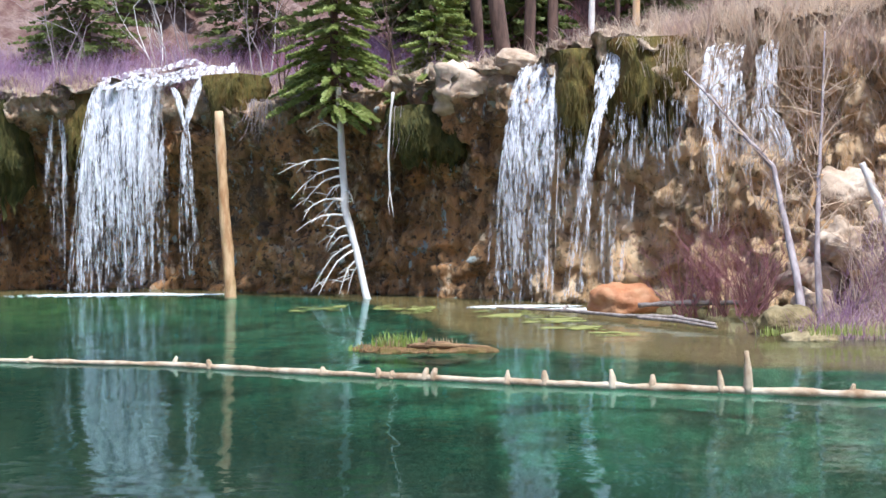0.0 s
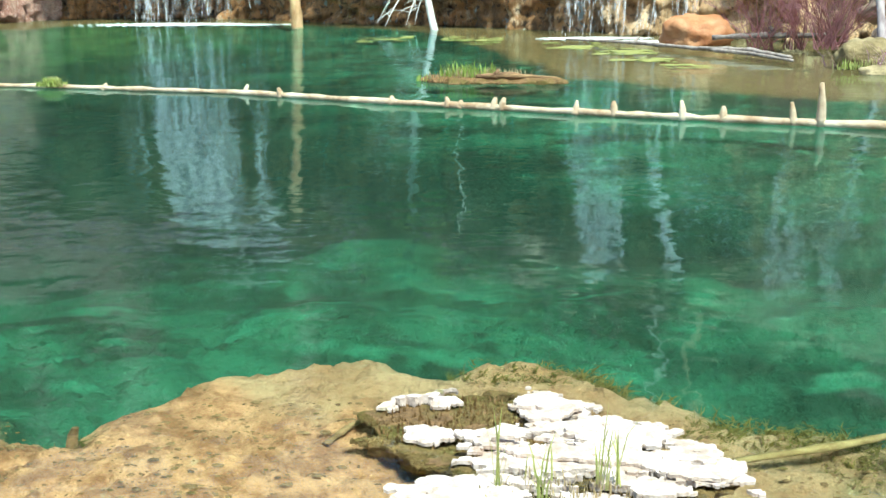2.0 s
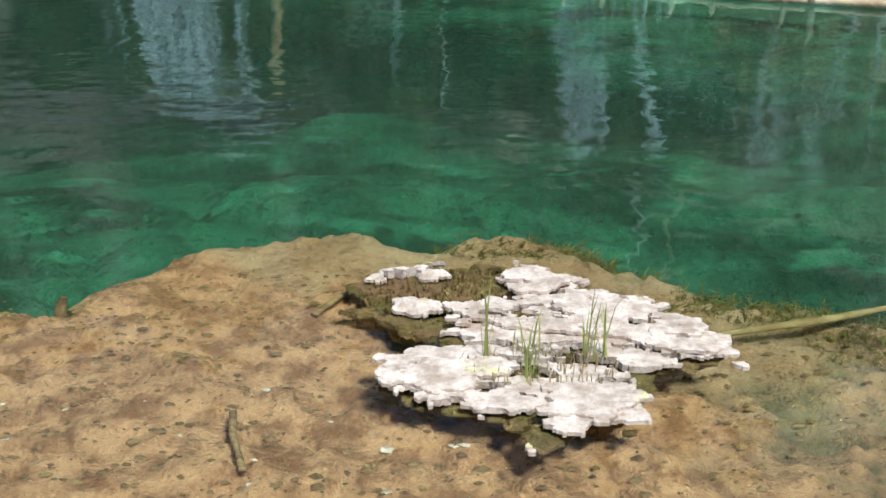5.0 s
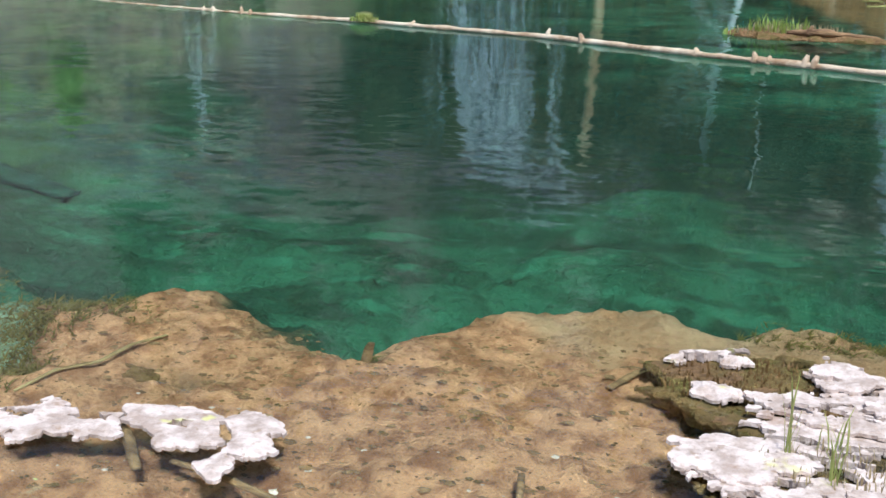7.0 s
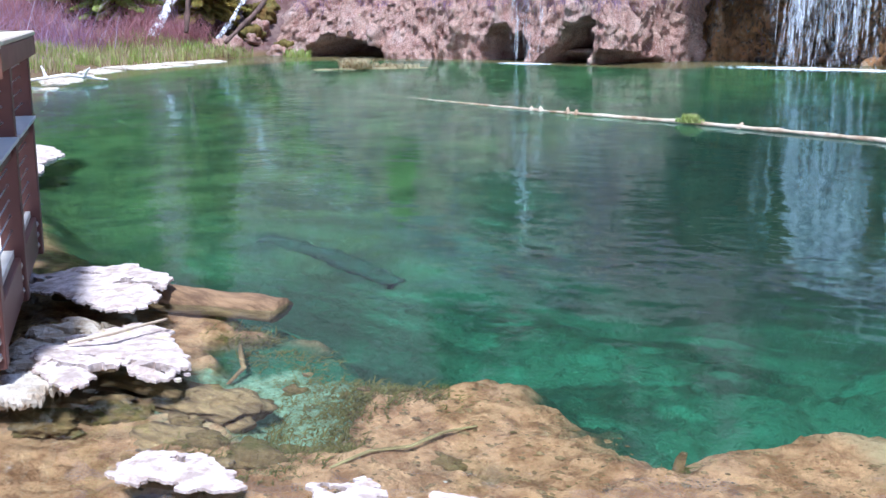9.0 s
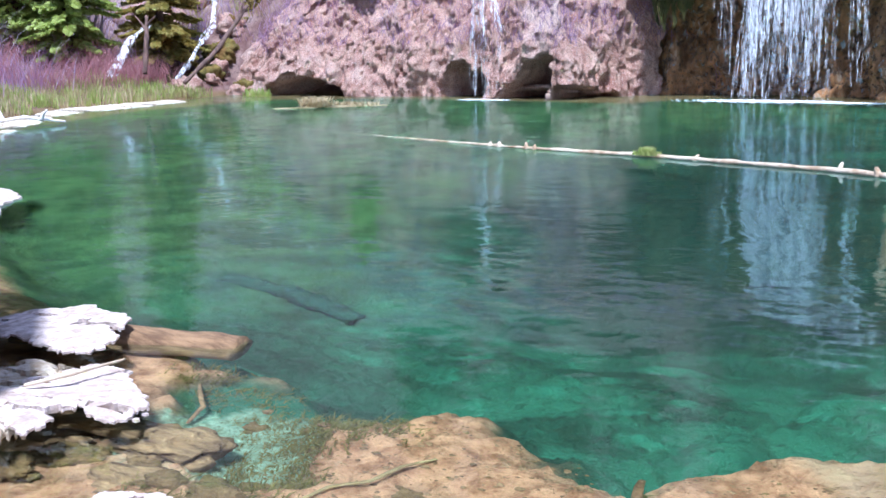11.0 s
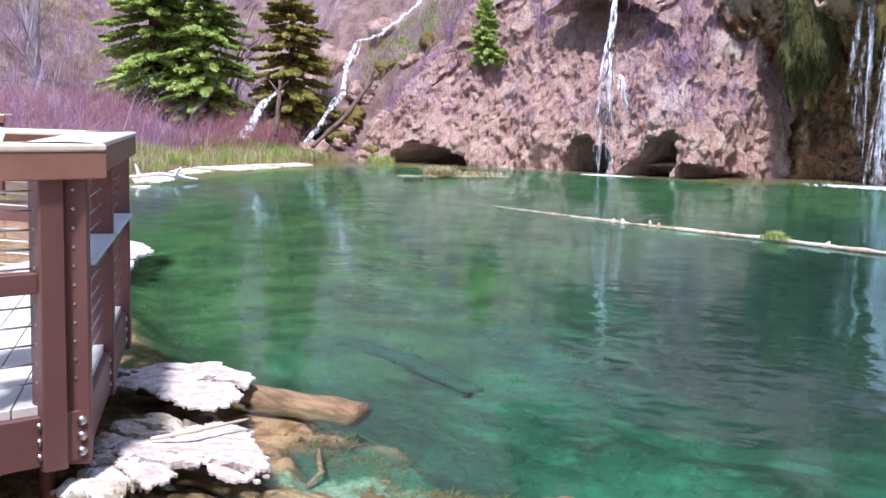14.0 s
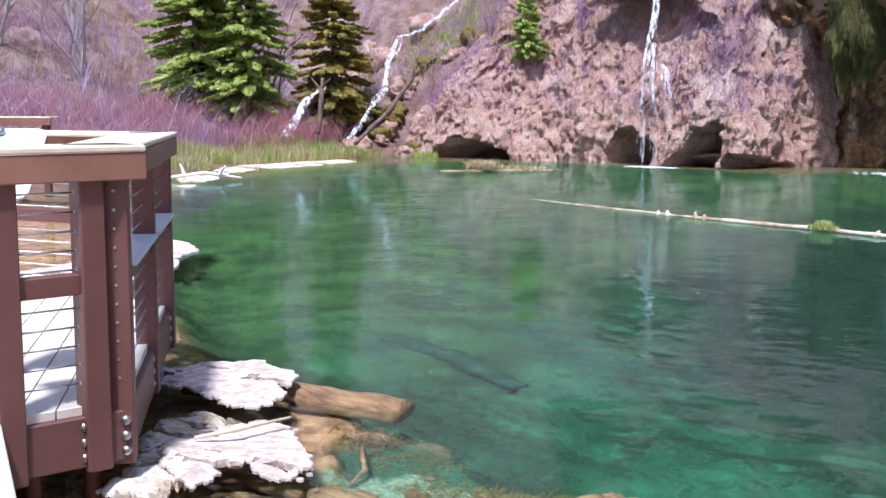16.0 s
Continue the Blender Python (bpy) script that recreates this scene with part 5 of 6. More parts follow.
def bare_shrub(label, base, h, stems, spread, bark, seed, thick=0.03, twigs=5, name="bare_shrub", lean=(0, 0), levels=3):
    rng = random.Random(seed)
    root = tagged(new(name), label, "tree" if h > 2.5 else "shrub")
    bigs, small = [], Geo()

    def grow(p, d, ln, r, lvl):
        pts, q, dd = [p], p.copy(), d.copy()
        n = 4
        for _ in range(n):
            dd = (dd + Vector((rng.gauss(0, 0.16), rng.gauss(0, 0.16), rng.gauss(0.03, 0.1)))).normalized()
            q = q + dd * ln / n
            pts.append(q.copy())
        (bigs[-1] if lvl == 0 else small).tube(pts, [r * (1 - 0.2 * k) for k in range(n + 1)], 5 if lvl == 0 else 3, False)
        if lvl < levels:
            for _ in range(twigs):
                k = rng.randint(1, n)
                nd = (dd * 0.7 + Vector((rng.gauss(0, 0.55), rng.gauss(0, 0.55), rng.uniform(-0.1, 0.6)))).normalized()
                grow(pts[k], nd, ln * rng.uniform(0.3, 0.6), r * 0.4, lvl + 1)

    for _ in range(stems):
        bigs.append(Geo())
        a = rng.uniform(0, 6.283)
        d = Vector((math.cos(a) * spread * rng.random() + lean[0], math.sin(a) * spread * rng.random() + lean[1], 1)).normalized()
        grow(Vector(base) + Vector((rng.uniform(-0.1, 0.1), rng.uniform(-0.1, 0.1), -0.05)) * (1 + spread), d, h * rng.uniform(0.6, 1.05), thick, 0)
    for big in bigs:
        part("stem", big, bark, root, "", True)
    part("crown", small, bark, root, "fine bare twigs", kind="stuff")
    return root


def twig_stuff(name, label, points, material, seed, lo, hi, width=0.012, per=9, scatter=0.15, droop=0.0, category="brush"):
    """Clumps of thin arching twigs at the given points."""
    rng, g = random.Random(seed), Geo()
    for x, y, z in points:
        for _ in range(per):
            b, h = rng.uniform(0, 6.283), rng.uniform(lo, hi)
            o = Vector((x + rng.gauss(0, scatter), y + rng.gauss(0, scatter), z - 0.05))
            l = Vector((math.cos(b), math.sin(b), 0)) * h * rng.uniform(0.1, 1.0)
            w = Vector((-math.sin(b + 1), math.cos(b + 1), 0)) * width * rng.uniform(0.5, 1.2)
            rise = h * (1 - droop) if rng.random() > droop else -h
            m, t = o + l * 0.4 + Vector((0, 0, rise * 0.65)), o + l + Vector((0, 0, rise))
            g.add([o - w, o + w, m + w * 0.6, m - w * 0.6, t], [(0, 1, 2, 3), (3, 2, 4)])
            for k in (0.35, 0.7, 1.0):
                c = o.lerp(m, k)
                f = c + Vector((rng.gauss(0, 0.28), rng.gauss(0, 0.28), rng.uniform(0.05, 0.3))) * h
                g.add([c - w * 0.5, c + w * 0.5, f], [(0, 1, 2)])
    return thing(name, g, material, label, category, kind="stuff")


def ground_spots(spots, count, seed, clear=0.3):
    """Random points on the land inside ellipses x, y, rx, ry."""
    r = np.random.RandomState(seed)
    tot, out = sum(s[2] * s[3] for s in spots), []
    for cx, cy, rx, ry in spots:
        n = max(1, int(count * rx * ry / tot))
        a, d = r.uniform(0, 6.283, n), r.uniform(0, 1, n) ** 0.5
        x, y = cx + rx * d * np.cos(a), cy + ry * d * np.sin(a)
        ok = (polygon_distance(x, y, SHORE) > clear) & ((clear < 1.4) | (fbm(np.stack([x, y, 0 * x], -1) * 0.55, 3, seed) > -0.1))
        out += np.stack([x, y, ground_z(x, y)], -1)[ok].tolist()
    return out


def cliff_spots(pts, count, seed, test):
    r = np.random.RandomState(seed)
    p = pts[test(pts)]
    return p[r.randint(0, len(p), count)].tolist()


conifer("dense green spruce on the grassy shore", (-32.2, 24.4, ground_at(-32.2, 24.4)), 15, 2.3, M_NEEDLE, 1, 0.03, 2.4, leaf=0.9, more=1.7)
conifer("dense green spruce crowding its neighbour", (-30.6, 25.2, ground_at(-30.6, 25.2)), 12, 1.9, M_NEEDLE, 2, 0.04, 2.4, leaf=0.9, more=1.7)
conifer("yellowish olive spruce beside the gully", (-29.6, 28.4, ground_at(-29.6, 28.4)), 11, 1.8, M_OLIVE, 3, 0.05, 2.2, leaf=0.9, more=1.7)
def mound_z(x, y):
    d = np.hypot(mound_points[:, 0] - x, mound_points[:, 1] - y)
    return float(mound_points[d < max(0.3, d.min() + 0.05), 2].max())


conifer("small bright green spruce on the mound", (-22.4, 30.1, mound_z(-22.4, 30.1) - 0.1), 2.2, 0.75, M_NEEDLE, 4, 0.0, 2.2)
twig_stuff("brush", "grey-purple stems standing along the grotto lip", cliff_spots(wall_points, 500, 17, lambda p: (p[:, 0] < 1.0) & (p[:, 2] > 5.2)), M_TWIG, 17, 0.3, 1.0, 0.008, 7, 0.25)
conifer("green spruce leaning from the grotto lip", (-2.5, 27.15, 4.5), 9, 1.75, M_LIPNEEDLE, 5, 0.0, 2.0, 0.45, leaf=0.6, more=1.7)
conifer("low spruce boughs at the cliff edge", (-0.1, 27.0, 4.75), 3.6, 1.4, M_LIPNEEDLE, 6, 0.0, 2.2, 0.5, leaf=0.65, more=1.6)
rs = random.Random(12)
for k in range(34):
    x, y = rs.uniform(-34, 20), rs.uniform(42, 66)
    conifer("dark spruce in the woods far up the slope", (x, y, ground_at(x, y)), rs.uniform(9, 14), rs.uniform(2.2, 3.2), M_WOODS, 200 + k % 5, 0.06, 0.35)
for k in range(36):
    x, y = -50 - 3.0 * (k % 6) - 0.25 * (k // 6) ** 2 + rs.uniform(-1.5, 1.5), 2 + 9 * (k // 6) + rs.uniform(-4, 4)
    conifer("dark spruce in the woods high on the hillside", (x, y, ground_at(x, y)), rs.uniform(9, 14), rs.uniform(2.2, 3.2), M_WOODS, 200 + k % 5, 0.06, 0.35)
for k in range(16):
    x = -1.5 + 11 * k / 15 + rs.uniform(-0.6, 0.6)
    y = 33 - 0.35 * x + rs.uniform(0, 9)
    conifer("dark spruce in the woods above the falls", (x, y, ground_at(x, y)), rs.uniform(8, 13), rs.uniform(1.6, 2.3), M_WOODS, 20 + k, 0.1, 0.6)

LEFT_HILL = [(-36, 20, 9, 12), (-40, 34, 12, 12), (-30, 40, 8, 9), (-28, 16, 4, 6), (-27, 8, 8, 8), (-55, 20, 16, 24), (-45, 5, 16, 16)]
twig_stuff("brush", "bare purple-grey brush covering the hillside", ground_spots(LEFT_HILL, 4600, 1, 1.5), M_TWIG, 1, 0.4, 1.4, 0.012, 7, 0.35)
twig_stuff("brush", "pale grey bare brush on the hillside", ground_spots(LEFT_HILL, 1800, 21, 2.5), M_GREYTWIG, 21, 0.6, 2.0, 0.011, 8, 0.5)
twig_stuff("brush", "olive new growth among the brush", ground_spots([(-34, 19, 3, 3), (-38, 26, 5, 4), (-31, 31, 3, 3), (-30, 35, 3, 4), (-42, 16, 5, 5)], 420, 22, 2.0), M_OLIVE, 22, 0.2, 0.7, 0.02, 8, 0.3)
twig_stuff("brush", "bright green moss and grass beside the cascade", ground_spots([(-29.4, 34.5, 1.6, 2.0), (-28.4, 27.8, 0.8, 0.8), (-30.3, 26.5, 1.2, 1.0)], 420, 23, 0.5), M_GRASS, 23, 0.08, 0.25, 0.02, 9, 0.2)
twig_stuff("brush", "low red-stemmed brush behind the grassy shore", ground_spots([(-29, 20, 3.5, 7), (-28, 25, 3, 2.5), (-27, 13, 4, 5)], 1500, 2, 1.8), M_REDTWIG, 2, 0.4, 1.1, 0.012, 9, 0.25)
twig_stuff("brush", "red-brown brush on the slope above the falls", ground_spots([(-12, 38, 12, 5), (-2, 36, 8, 5), (6, 32, 6, 5)], 2000, 3), M_REDTWIG, 3, 0.3, 0.9, 0.014, 8, 0.3)
twig_stuff("brush", "grey-purple brush on the slope above the falls", ground_spots([(-12, 38, 13, 5), (-4, 35, 8, 3), (-20, 38, 8, 4)], 2200, 4), M_TWIG, 4, 0.5, 1.5, 0.014, 8, 0.3)
twig_stuff("brush", "dry tan brush along the sunny cliff top", cliff_spots(wall_points, 2400, 5, lambda p: (p[:, 0] > 4.6) & (p[:, 2] > 4.4)), M_TANTWIG, 5, 0.25, 0.8, 0.01, 9, 0.2)
twig_stuff("brush", "dry tan brush on the sunny rock face", cliff_spots(wall_points, 1100, 6, lambda p: (p[:, 0] > 4.6) & (p[:, 2] > 1.0)), M_TANTWIG, 6, 0.15, 0.5, 0.008, 8, 0.15)
twig_stuff("brush", "dry tan brush on the slope above the sunny cliff", ground_spots([(9.5, 25, 5, 4), (13, 21, 4, 4), (7, 27, 3, 3)], 1500, 44, 1.5), M_TANTWIG, 44, 0.4, 1.3, 0.012, 8, 0.3)
twig_stuff("brush", "dry brush tangled along the grotto lip", cliff_spots(wall_points, 900, 7, lambda p: (p[:, 0] < 5) & (p[:, 2] > 5.1)), M_TANTWIG, 7, 0.15, 0.5, 0.008, 8, 0.2)
twig_stuff("brush", "pinkish dead stems over the travertine mound", cliff_spots(mound_points, 3000, 8, lambda p: p[:, 2] > 1.6), M_TWIG, 8, 0.12, 0.5, 0.009, 8, 0.2, 0.35)
twig_stuff("brush", "dry grass over the top of the mound", cliff_spots(mound_points, 900, 9, lambda p: (p[:, 2] > 3.6) & (p[:, 0] < -17)), M_HAY, 9, 0.1, 0.35, 0.009, 9, 0.2)
twig_stuff("hanging_roots", "tangled grey roots hanging from the grotto lip", [(-4.5 + 0.05 * k, 27.9 + 0.01 * k, 4.9) for k in range(10)] + [(-0.9 + 0.05 * k, 26.2, 4.5) for k in range(8)], M_GREYBARK, 10, 0.4, 1.4, 0.008, 7, 0.14, 1.0, "roots")

# shore grass
GRASSY = [(-26.6, 20.8, 1.5, 2.6), (-26.7, 24.2, 1.4, 2.3), (-26.2, 26.6, 1.0, 0.8), (-24.6, 17.2, 1.0, 1.6)]
gp = ground_spots(GRASSY, 900, 11, 0.15)
rgr, gg, hh = random.Random(6), Geo(), Geo()
for x, y, z in gp:
    blades(gg if rgr.random() < 0.62 else hh, x, y, z - 0.02, 0.14, 0.14, 9, 0.12, 0.42, 0.02, rgr, 0.4)
thing("grass", gg, M_GRASS, "fresh green grass along the shore", "grass", kind="stuff")
thing("grass", hh, M_HAY, "straw-coloured dead grass along the shore", "grass", kind="stuff")
grass("green grass tuft at the mound's foot", [(-25.0, 28.0, 0.0, 0.6, 0.25, 160, 0.1, 0.32, 0.03)], M_GRASS, 12)

# trees by the left shore
for k, (x, y, h) in enumerate([(-33.5, 17.5, 6), (-35.5, 18.6, 7), (-36.5, 16.2, 7), (-34, 15, 6.5), (-37.5, 20, 7.5), (-31.5, 14.2, 5.5), (-38, 14, 8), (-35.5, 22, 7), (-39, 24, 8), (-33, 28.5, 7), (-36, 30, 8)]):
    bare_shrub("bare grey many-stemmed tree on the brushy shore", (x, y, ground_at(x, y)), h * 0.62, 5, 0.45, M_GREYBARK, 60 + k, 0.06, 5, "bare_tree", (0, 0), 3)
for k in range(12):
    x, y = rs.uniform(-31, -27), rs.uniform(17.5, 25)
    bare_shrub("leafless red-stemmed willow on the shore", (x - 1, y, ground_at(x - 1, y)), rs.uniform(0.9, 1.5), 9, 0.8, M_REDTWIG, 80 + k, 0.012, 4, "willow_shrub", (0, 0), 2)
for k, (x, y, z, h) in enumerate([(-20.6, 30.6, 0, 1.6), (-19.9, 31.0, 0, 1.3), (-18.6, 31.2, 0, 1.2), (-24.3, 30.6, 0, 1.2), (-16.0, 30.2, 0, 1.2), (-15.0, 29.6, 0, 1.0)]):
    bare_shrub("bare purple shrub on the slope of the mound", (x, y, mound_z(x, y) - 0.1), h, 9, 0.7, M_TWIG, 100 + k, 0.018, 5, "bare_shrub", (0, 0), 2)

# trees above the falls
for k, (x, y, h, m) in enumerate([(-10.7, 31.6, 2.6, M_GREYBARK), (-10.2, 31.9, 2.2, M_GREYBARK), (-7.6, 31.6, 3.2, M_PALE), (-6.9, 32.2, 3.0, M_GREYBARK), (-4.9, 31.4, 3.2, M_GREYBARK), (-4.2, 30.6, 2.4, M_BARK), (-3.9, 31.5, 3.4, M_BARK), (-1.1, 29.5, 2.5, M_BARK)]):
    bare_shrub("bare sapling standing above the grotto", (x, y, 5.3), h, 3, 0.25, m, 120 + k, 0.035, 4, "bare_sapling", (0, 0), 2)
for k, (x, y, r, dx) in enumerate([(1.75, 28.0, 0.2, -0.5), (2.3, 29.2, 0.16, 0.1), (1.1, 29.0, 0.15, -0.2), (-0.2, 30.0, 0.14, 0.1), (4.45, 25.6, 0.09, 0.05), (3.45, 25.9, 0.07, 0.12), (4.2, 26.6, 0.07, 0.0), (3.0, 30.5, 0.15, 0.1)]):
    root = tagged(new("conifer_trunk"), "tall bare-boled conifer rising out of sight", "tree")
    zb = max(ground_at(x, y), 5.0) - 0.3
    part("trunk", Geo().rough_tube([(x, y, zb), (x + dx * 0.3, y, zb + 1), (x + dx, y, zb + 4), (x + dx * 1.4, y, zb + 9)], [r * 1.5, r, r * 0.9, r * 0.6], 10, 0.2, 4, k), M_PALE if k == 5 else (M_PINE if k == 4 else M_BARK), root, "", True)
    g = Geo()
    for j in range(7):
        a, ln = rs.uniform(0, 6.28), rs.uniform(0.5, 1.4)
        z = zb + rs.uniform(2.5, 8.5)
        o = Vector((x + dx, y, z))
        g.tube([o, o + Vector((math.cos(a), math.sin(a), -0.1)) * ln * 0.5, o + Vector((math.cos(a), math.sin(a), -0.4)) * ln], [0.025, 0.018, 0.006], 4)
    part("dead_limbs", g, M_BARK, root, kind="stuff")

# ---------------------------------------------------------------- snags, drift and rocks by the falls
trunk = tagged(new("propped_pine"), "peeled orange pine trunk propped against the grotto lip", "tree")
part("trunk", Geo().rough_tube([(-5.17, 27.7, -0.5), (-5.2, 27.72, 0.6), (-5.32, 27.75, 2.6), (-5.42, 27.85, 4.55)], [0.15, 0.14, 0.13, 0.11], 11, 0.16, 4, 3, 10), M_PINE, trunk, "", True)

snag = tagged(new("dead_tree"), "bleached white dead tree standing in the lake", "tree")
SN = [Vector(p) for p in ((-1.65, 26.5, -0.5), (-1.78, 26.56, 0.1), (-2.02, 26.7, 1.2), (-2.26, 26.85, 2.1), (-2.3, 26.9, 3.0), (-2.36, 26.95, 4.2), (-2.4, 27.0, 5.0))]
part("trunk", Geo().rough_tube(SN, [0.1, 0.09, 0.085, 0.095, 0.085, 0.08, 0.07], 9, 0.15, 5, 4, 6), M_PALE, snag, "", True)
rb = random.Random(9)
SNAG_LIMBS = [(3.25, -1.5, -0.3), (3.1, -1.25, -0.75), (2.9, -1.0, -0.7), (2.65, -0.5, -0.4), (2.35, -0.55, -0.5), (2.3, -0.9, -0.25), (1.95, -1.15, -0.35), (1.7, -0.55, -0.5), (1.45, -0.6, -0.35), (1.3, -1.05, -1.15), (1.15, -0.85, -1.05), (0.9, -0.45, -0.8), (0.75, -0.3, -0.65), (3.9, -0.6, 0.15), (2.5, 0.25, -0.3)]
for z, dx, dz in SNAG_LIMBS:
    i = max(k for k in range(len(SN) - 1) if SN[k].z <= z)
    o = SN[i].lerp(SN[i + 1], (z - SN[i].z) / (SN[i + 1].z - SN[i].z))
    tip = o + Vector((dx, rb.uniform(-0.5, 0.1), dz))
    mid = o.lerp(tip, 0.5) + Vector((0, 0, 0.14 + 0.1 * abs(dz)))
    g = Geo().tube([o, o.lerp(mid, 0.5) + Vector((0, 0, 0.03)), mid, mid.lerp(tip, 0.55) + Vector((0, 0, 0.04)), tip], [0.028, 0.024, 0.018, 0.013, 0.005], 5)
    for _ in range(5):
        s = rb.uniform(0.25, 0.9)
        q = o.lerp(mid, s * 2) if s < 0.5 else mid.lerp(tip, s * 2 - 1)
        e = q + Vector((rb.uniform(-0.45, 0.05), rb.uniform(-0.2, 0.2), rb.uniform(-0.3, 0.12)))
        g.tube([q, q.lerp(e, 0.5) + Vector((0, 0, 0.03)), e], [0.012, 0.008, 0.003], 4)
    part("branch", g, M_PALE, snag)

root1 = tagged(new("hanging_root"), "long pale root dangling from the lip", "root")
part("strand", Geo().rough_tube([(-1.05, 26.0, 4.75), (-1.12, 25.95, 4.2), (-1.18, 26.0, 3.3), (-1.16, 26.05, 2.5), (-1.08, 26.05, 1.9)], [0.035, 0.028, 0.024, 0.02, 0.01], 6, 0.25, 6, 5), M_PALE, root1, "", True)
part("strand", Geo().tube([(-1.16, 26.05, 2.5), (-1.2, 26.0, 2.2), (-1.16, 26.0, 1.95)], [0.012, 0.01, 0.004], 5), M_PALE, root1)


def boulder(label, c, size, material, seed, name="boulder", rough=0.22, sub=4):
    bm = bmesh.new()
    bmesh.ops.create_icosphere(bm, subdivisions=sub, radius=1)
    p = np.array([v.co[:] for v in bm.verts])
    p = p * (1 + rough * fbm(p * 1.5, 4, seed) + 0.3 * rough * fbm(p * 5, 3, seed + 3))[:, None]
    for v, q in zip(bm.verts, p):
        v.co = (c[0] + q[0] * size[0], c[1] + q[1] * size[1], c[2] + q[2] * size[2])
    me = bpy.data.meshes.new(name)
    bm.to_mesh(me)
    bm.free()
    me.shade_smooth()
    return tagged(part(name, me, material), label, "rock")


rq = random.Random(33)
for k in range(16):
    t = rq.random()
    x, y = -26.6 - 2.2 * t + rq.choice((-0.9, 0.9)) * rq.uniform(0.6, 1.2), 26.2 + 8 * t
    r = rq.uniform(0.25, 0.6)
    boulder("mossy brown rock beside the gully cascade", (x, y, ground_at(x, y) + 0.1), (r, r * 0.9, r * 0.8), M_MOSS if k % 2 == 0 else M_DRY, 60 + k, "gully_rock", 0.6, 4)
for k in range(9):
    x, y = -33.5 + rq.uniform(-1.8, 2.5), 32.5 + rq.uniform(-2, 3)
    r = rq.uniform(0.4, 0.9)
    boulder("pale talus block on the hillside", (x, y, ground_at(x, y) + 0.15), (r, r * 0.9, r * 0.7), M_DRY, 90 + k, "talus_block", 0.45, 3)
boulder("smooth wet orange travertine dome below the slender fall", (3.45, 21.75, 0.12), (0.66, 0.5, 0.42), M_ORANGE, 1)
boulder("pale tan rock on the lip beside the misty fall", (0.8, 25.6, 4.75), (0.95, 0.6, 0.62), M_SCREE, 4, rough=0.4)
boulder("pale rounded rock over the misty fall", (1.7, 24.95, 5.25), (0.5, 0.4, 0.26), M_SCREE, 5)
boulder("tan boulder on the bushy bank", (5.25, 17.2, 0.16), (0.42, 0.36, 0.28), M_BANK, 2)
boulder("low tan rock at the water's edge", (5.3, 16.2, 0.0), (0.4, 0.22, 0.11), M_BANK, 3)
for k, (x, y, z, r) in enumerate([(7.0, 19.6, 1.2, 0.5), (7.7, 19.3, 1.6, 0.45), (6.6, 19.9, 0.7, 0.5), (7.6, 18.6, 0.7, 0.55), (8.3, 18.2, 1.2, 0.6), (7.2, 20.2, 2.2, 0.5), (6.4, 19.2, 0.2, 0.45)]):
    boulder("pale tan block on the scree below the cliff", (x, y, z), (r, r * 0.8, r * 0.75), M_SCREE, 10 + k, rough=0.45)
knotted_log("driftwood_log", "grey driftwood log along the bank", [(1.1, 22.5, 0.05), (2.4, 21.0, 0.08), (3.9, 18.6, 0.08), (4.3, 17.6, 0.06)], [0.02, 0.032, 0.035, 0.025], [(0.3, 0.1, 0.1)], M_DRIFT, 51)
knotted_log("driftwood_log", "bleached driftwood log piled on the bank", [(3.6, 20.6, 0.2), (4.4, 20.2, 0.26), (5.3, 19.6, 0.3)], [0.04, 0.055, 0.045], [(0.6, 0.15, -0.1)], M_DRIFT, 52)
knotted_log("driftwood_log", "broken pale driftwood branch on the bank", [(3.2, 19.6, 0.1), (3.9, 18.9, 0.12), (4.35, 17.9, 0.08)], [0.025, 0.04, 0.03], [], M_DRIFT, 53)
knotted_log("leaning_stick", "bleached broken trunk leaning on the scree", [(7.4, 18.6, 1.5), (7.2, 18.7, 2.1), (7.0, 18.77, 2.65)], [0.07, 0.07, 0.06], [], M_PALE, 54)
knotted_log("leaning_stick", "orange broken branch leaning on the scree", [(6.2, 19.4, 1.6), (6.4, 19.4, 2.1), (6.55, 19.4, 2.5)], [0.05, 0.05, 0.04], [], M_PINE, 55)
knotted_log("driftwood", "white forked driftwood on the crust shore", [(-21.6, 15.1, 0.04), (-20.9, 15.9, 0.18), (-20.3, 16.5, 0.06)], [0.03, 0.045, 0.02], [(0.3, 0.25, -0.2), (0.7, 0.2, 0.2)], M_PALE, 56)
knotted_log("fallen_log", "dark fallen log beside the gully cascade", [(-25.9, 25.7, 0.5), (-25.6, 26.9, 1.5), (-25.5, 28.3, 2.9)], [0.07, 0.08, 0.06], [(0.9, 0.4, 0.1)], M_BARK, 57)
knotted_log("fallen_log", "dark broken stump over the small cascade", [(-27.3, 25.4, 0.8), (-27.35, 25.6, 1.8), (-27.6, 25.9, 2.6)], [0.09, 0.08, 0.05], [(0.7, 0.5, -0.5), (0.8, 0.3, 0.4)], M_BARK, 58)
knotted_log("fallen_log", "grey fallen log on the cliff top", [(2.6, 26.0, 5.65), (3.9, 25.2, 5.7), (4.9, 24.8, 5.75)], [0.06, 0.07, 0.05], [], M_GREYBARK, 59)

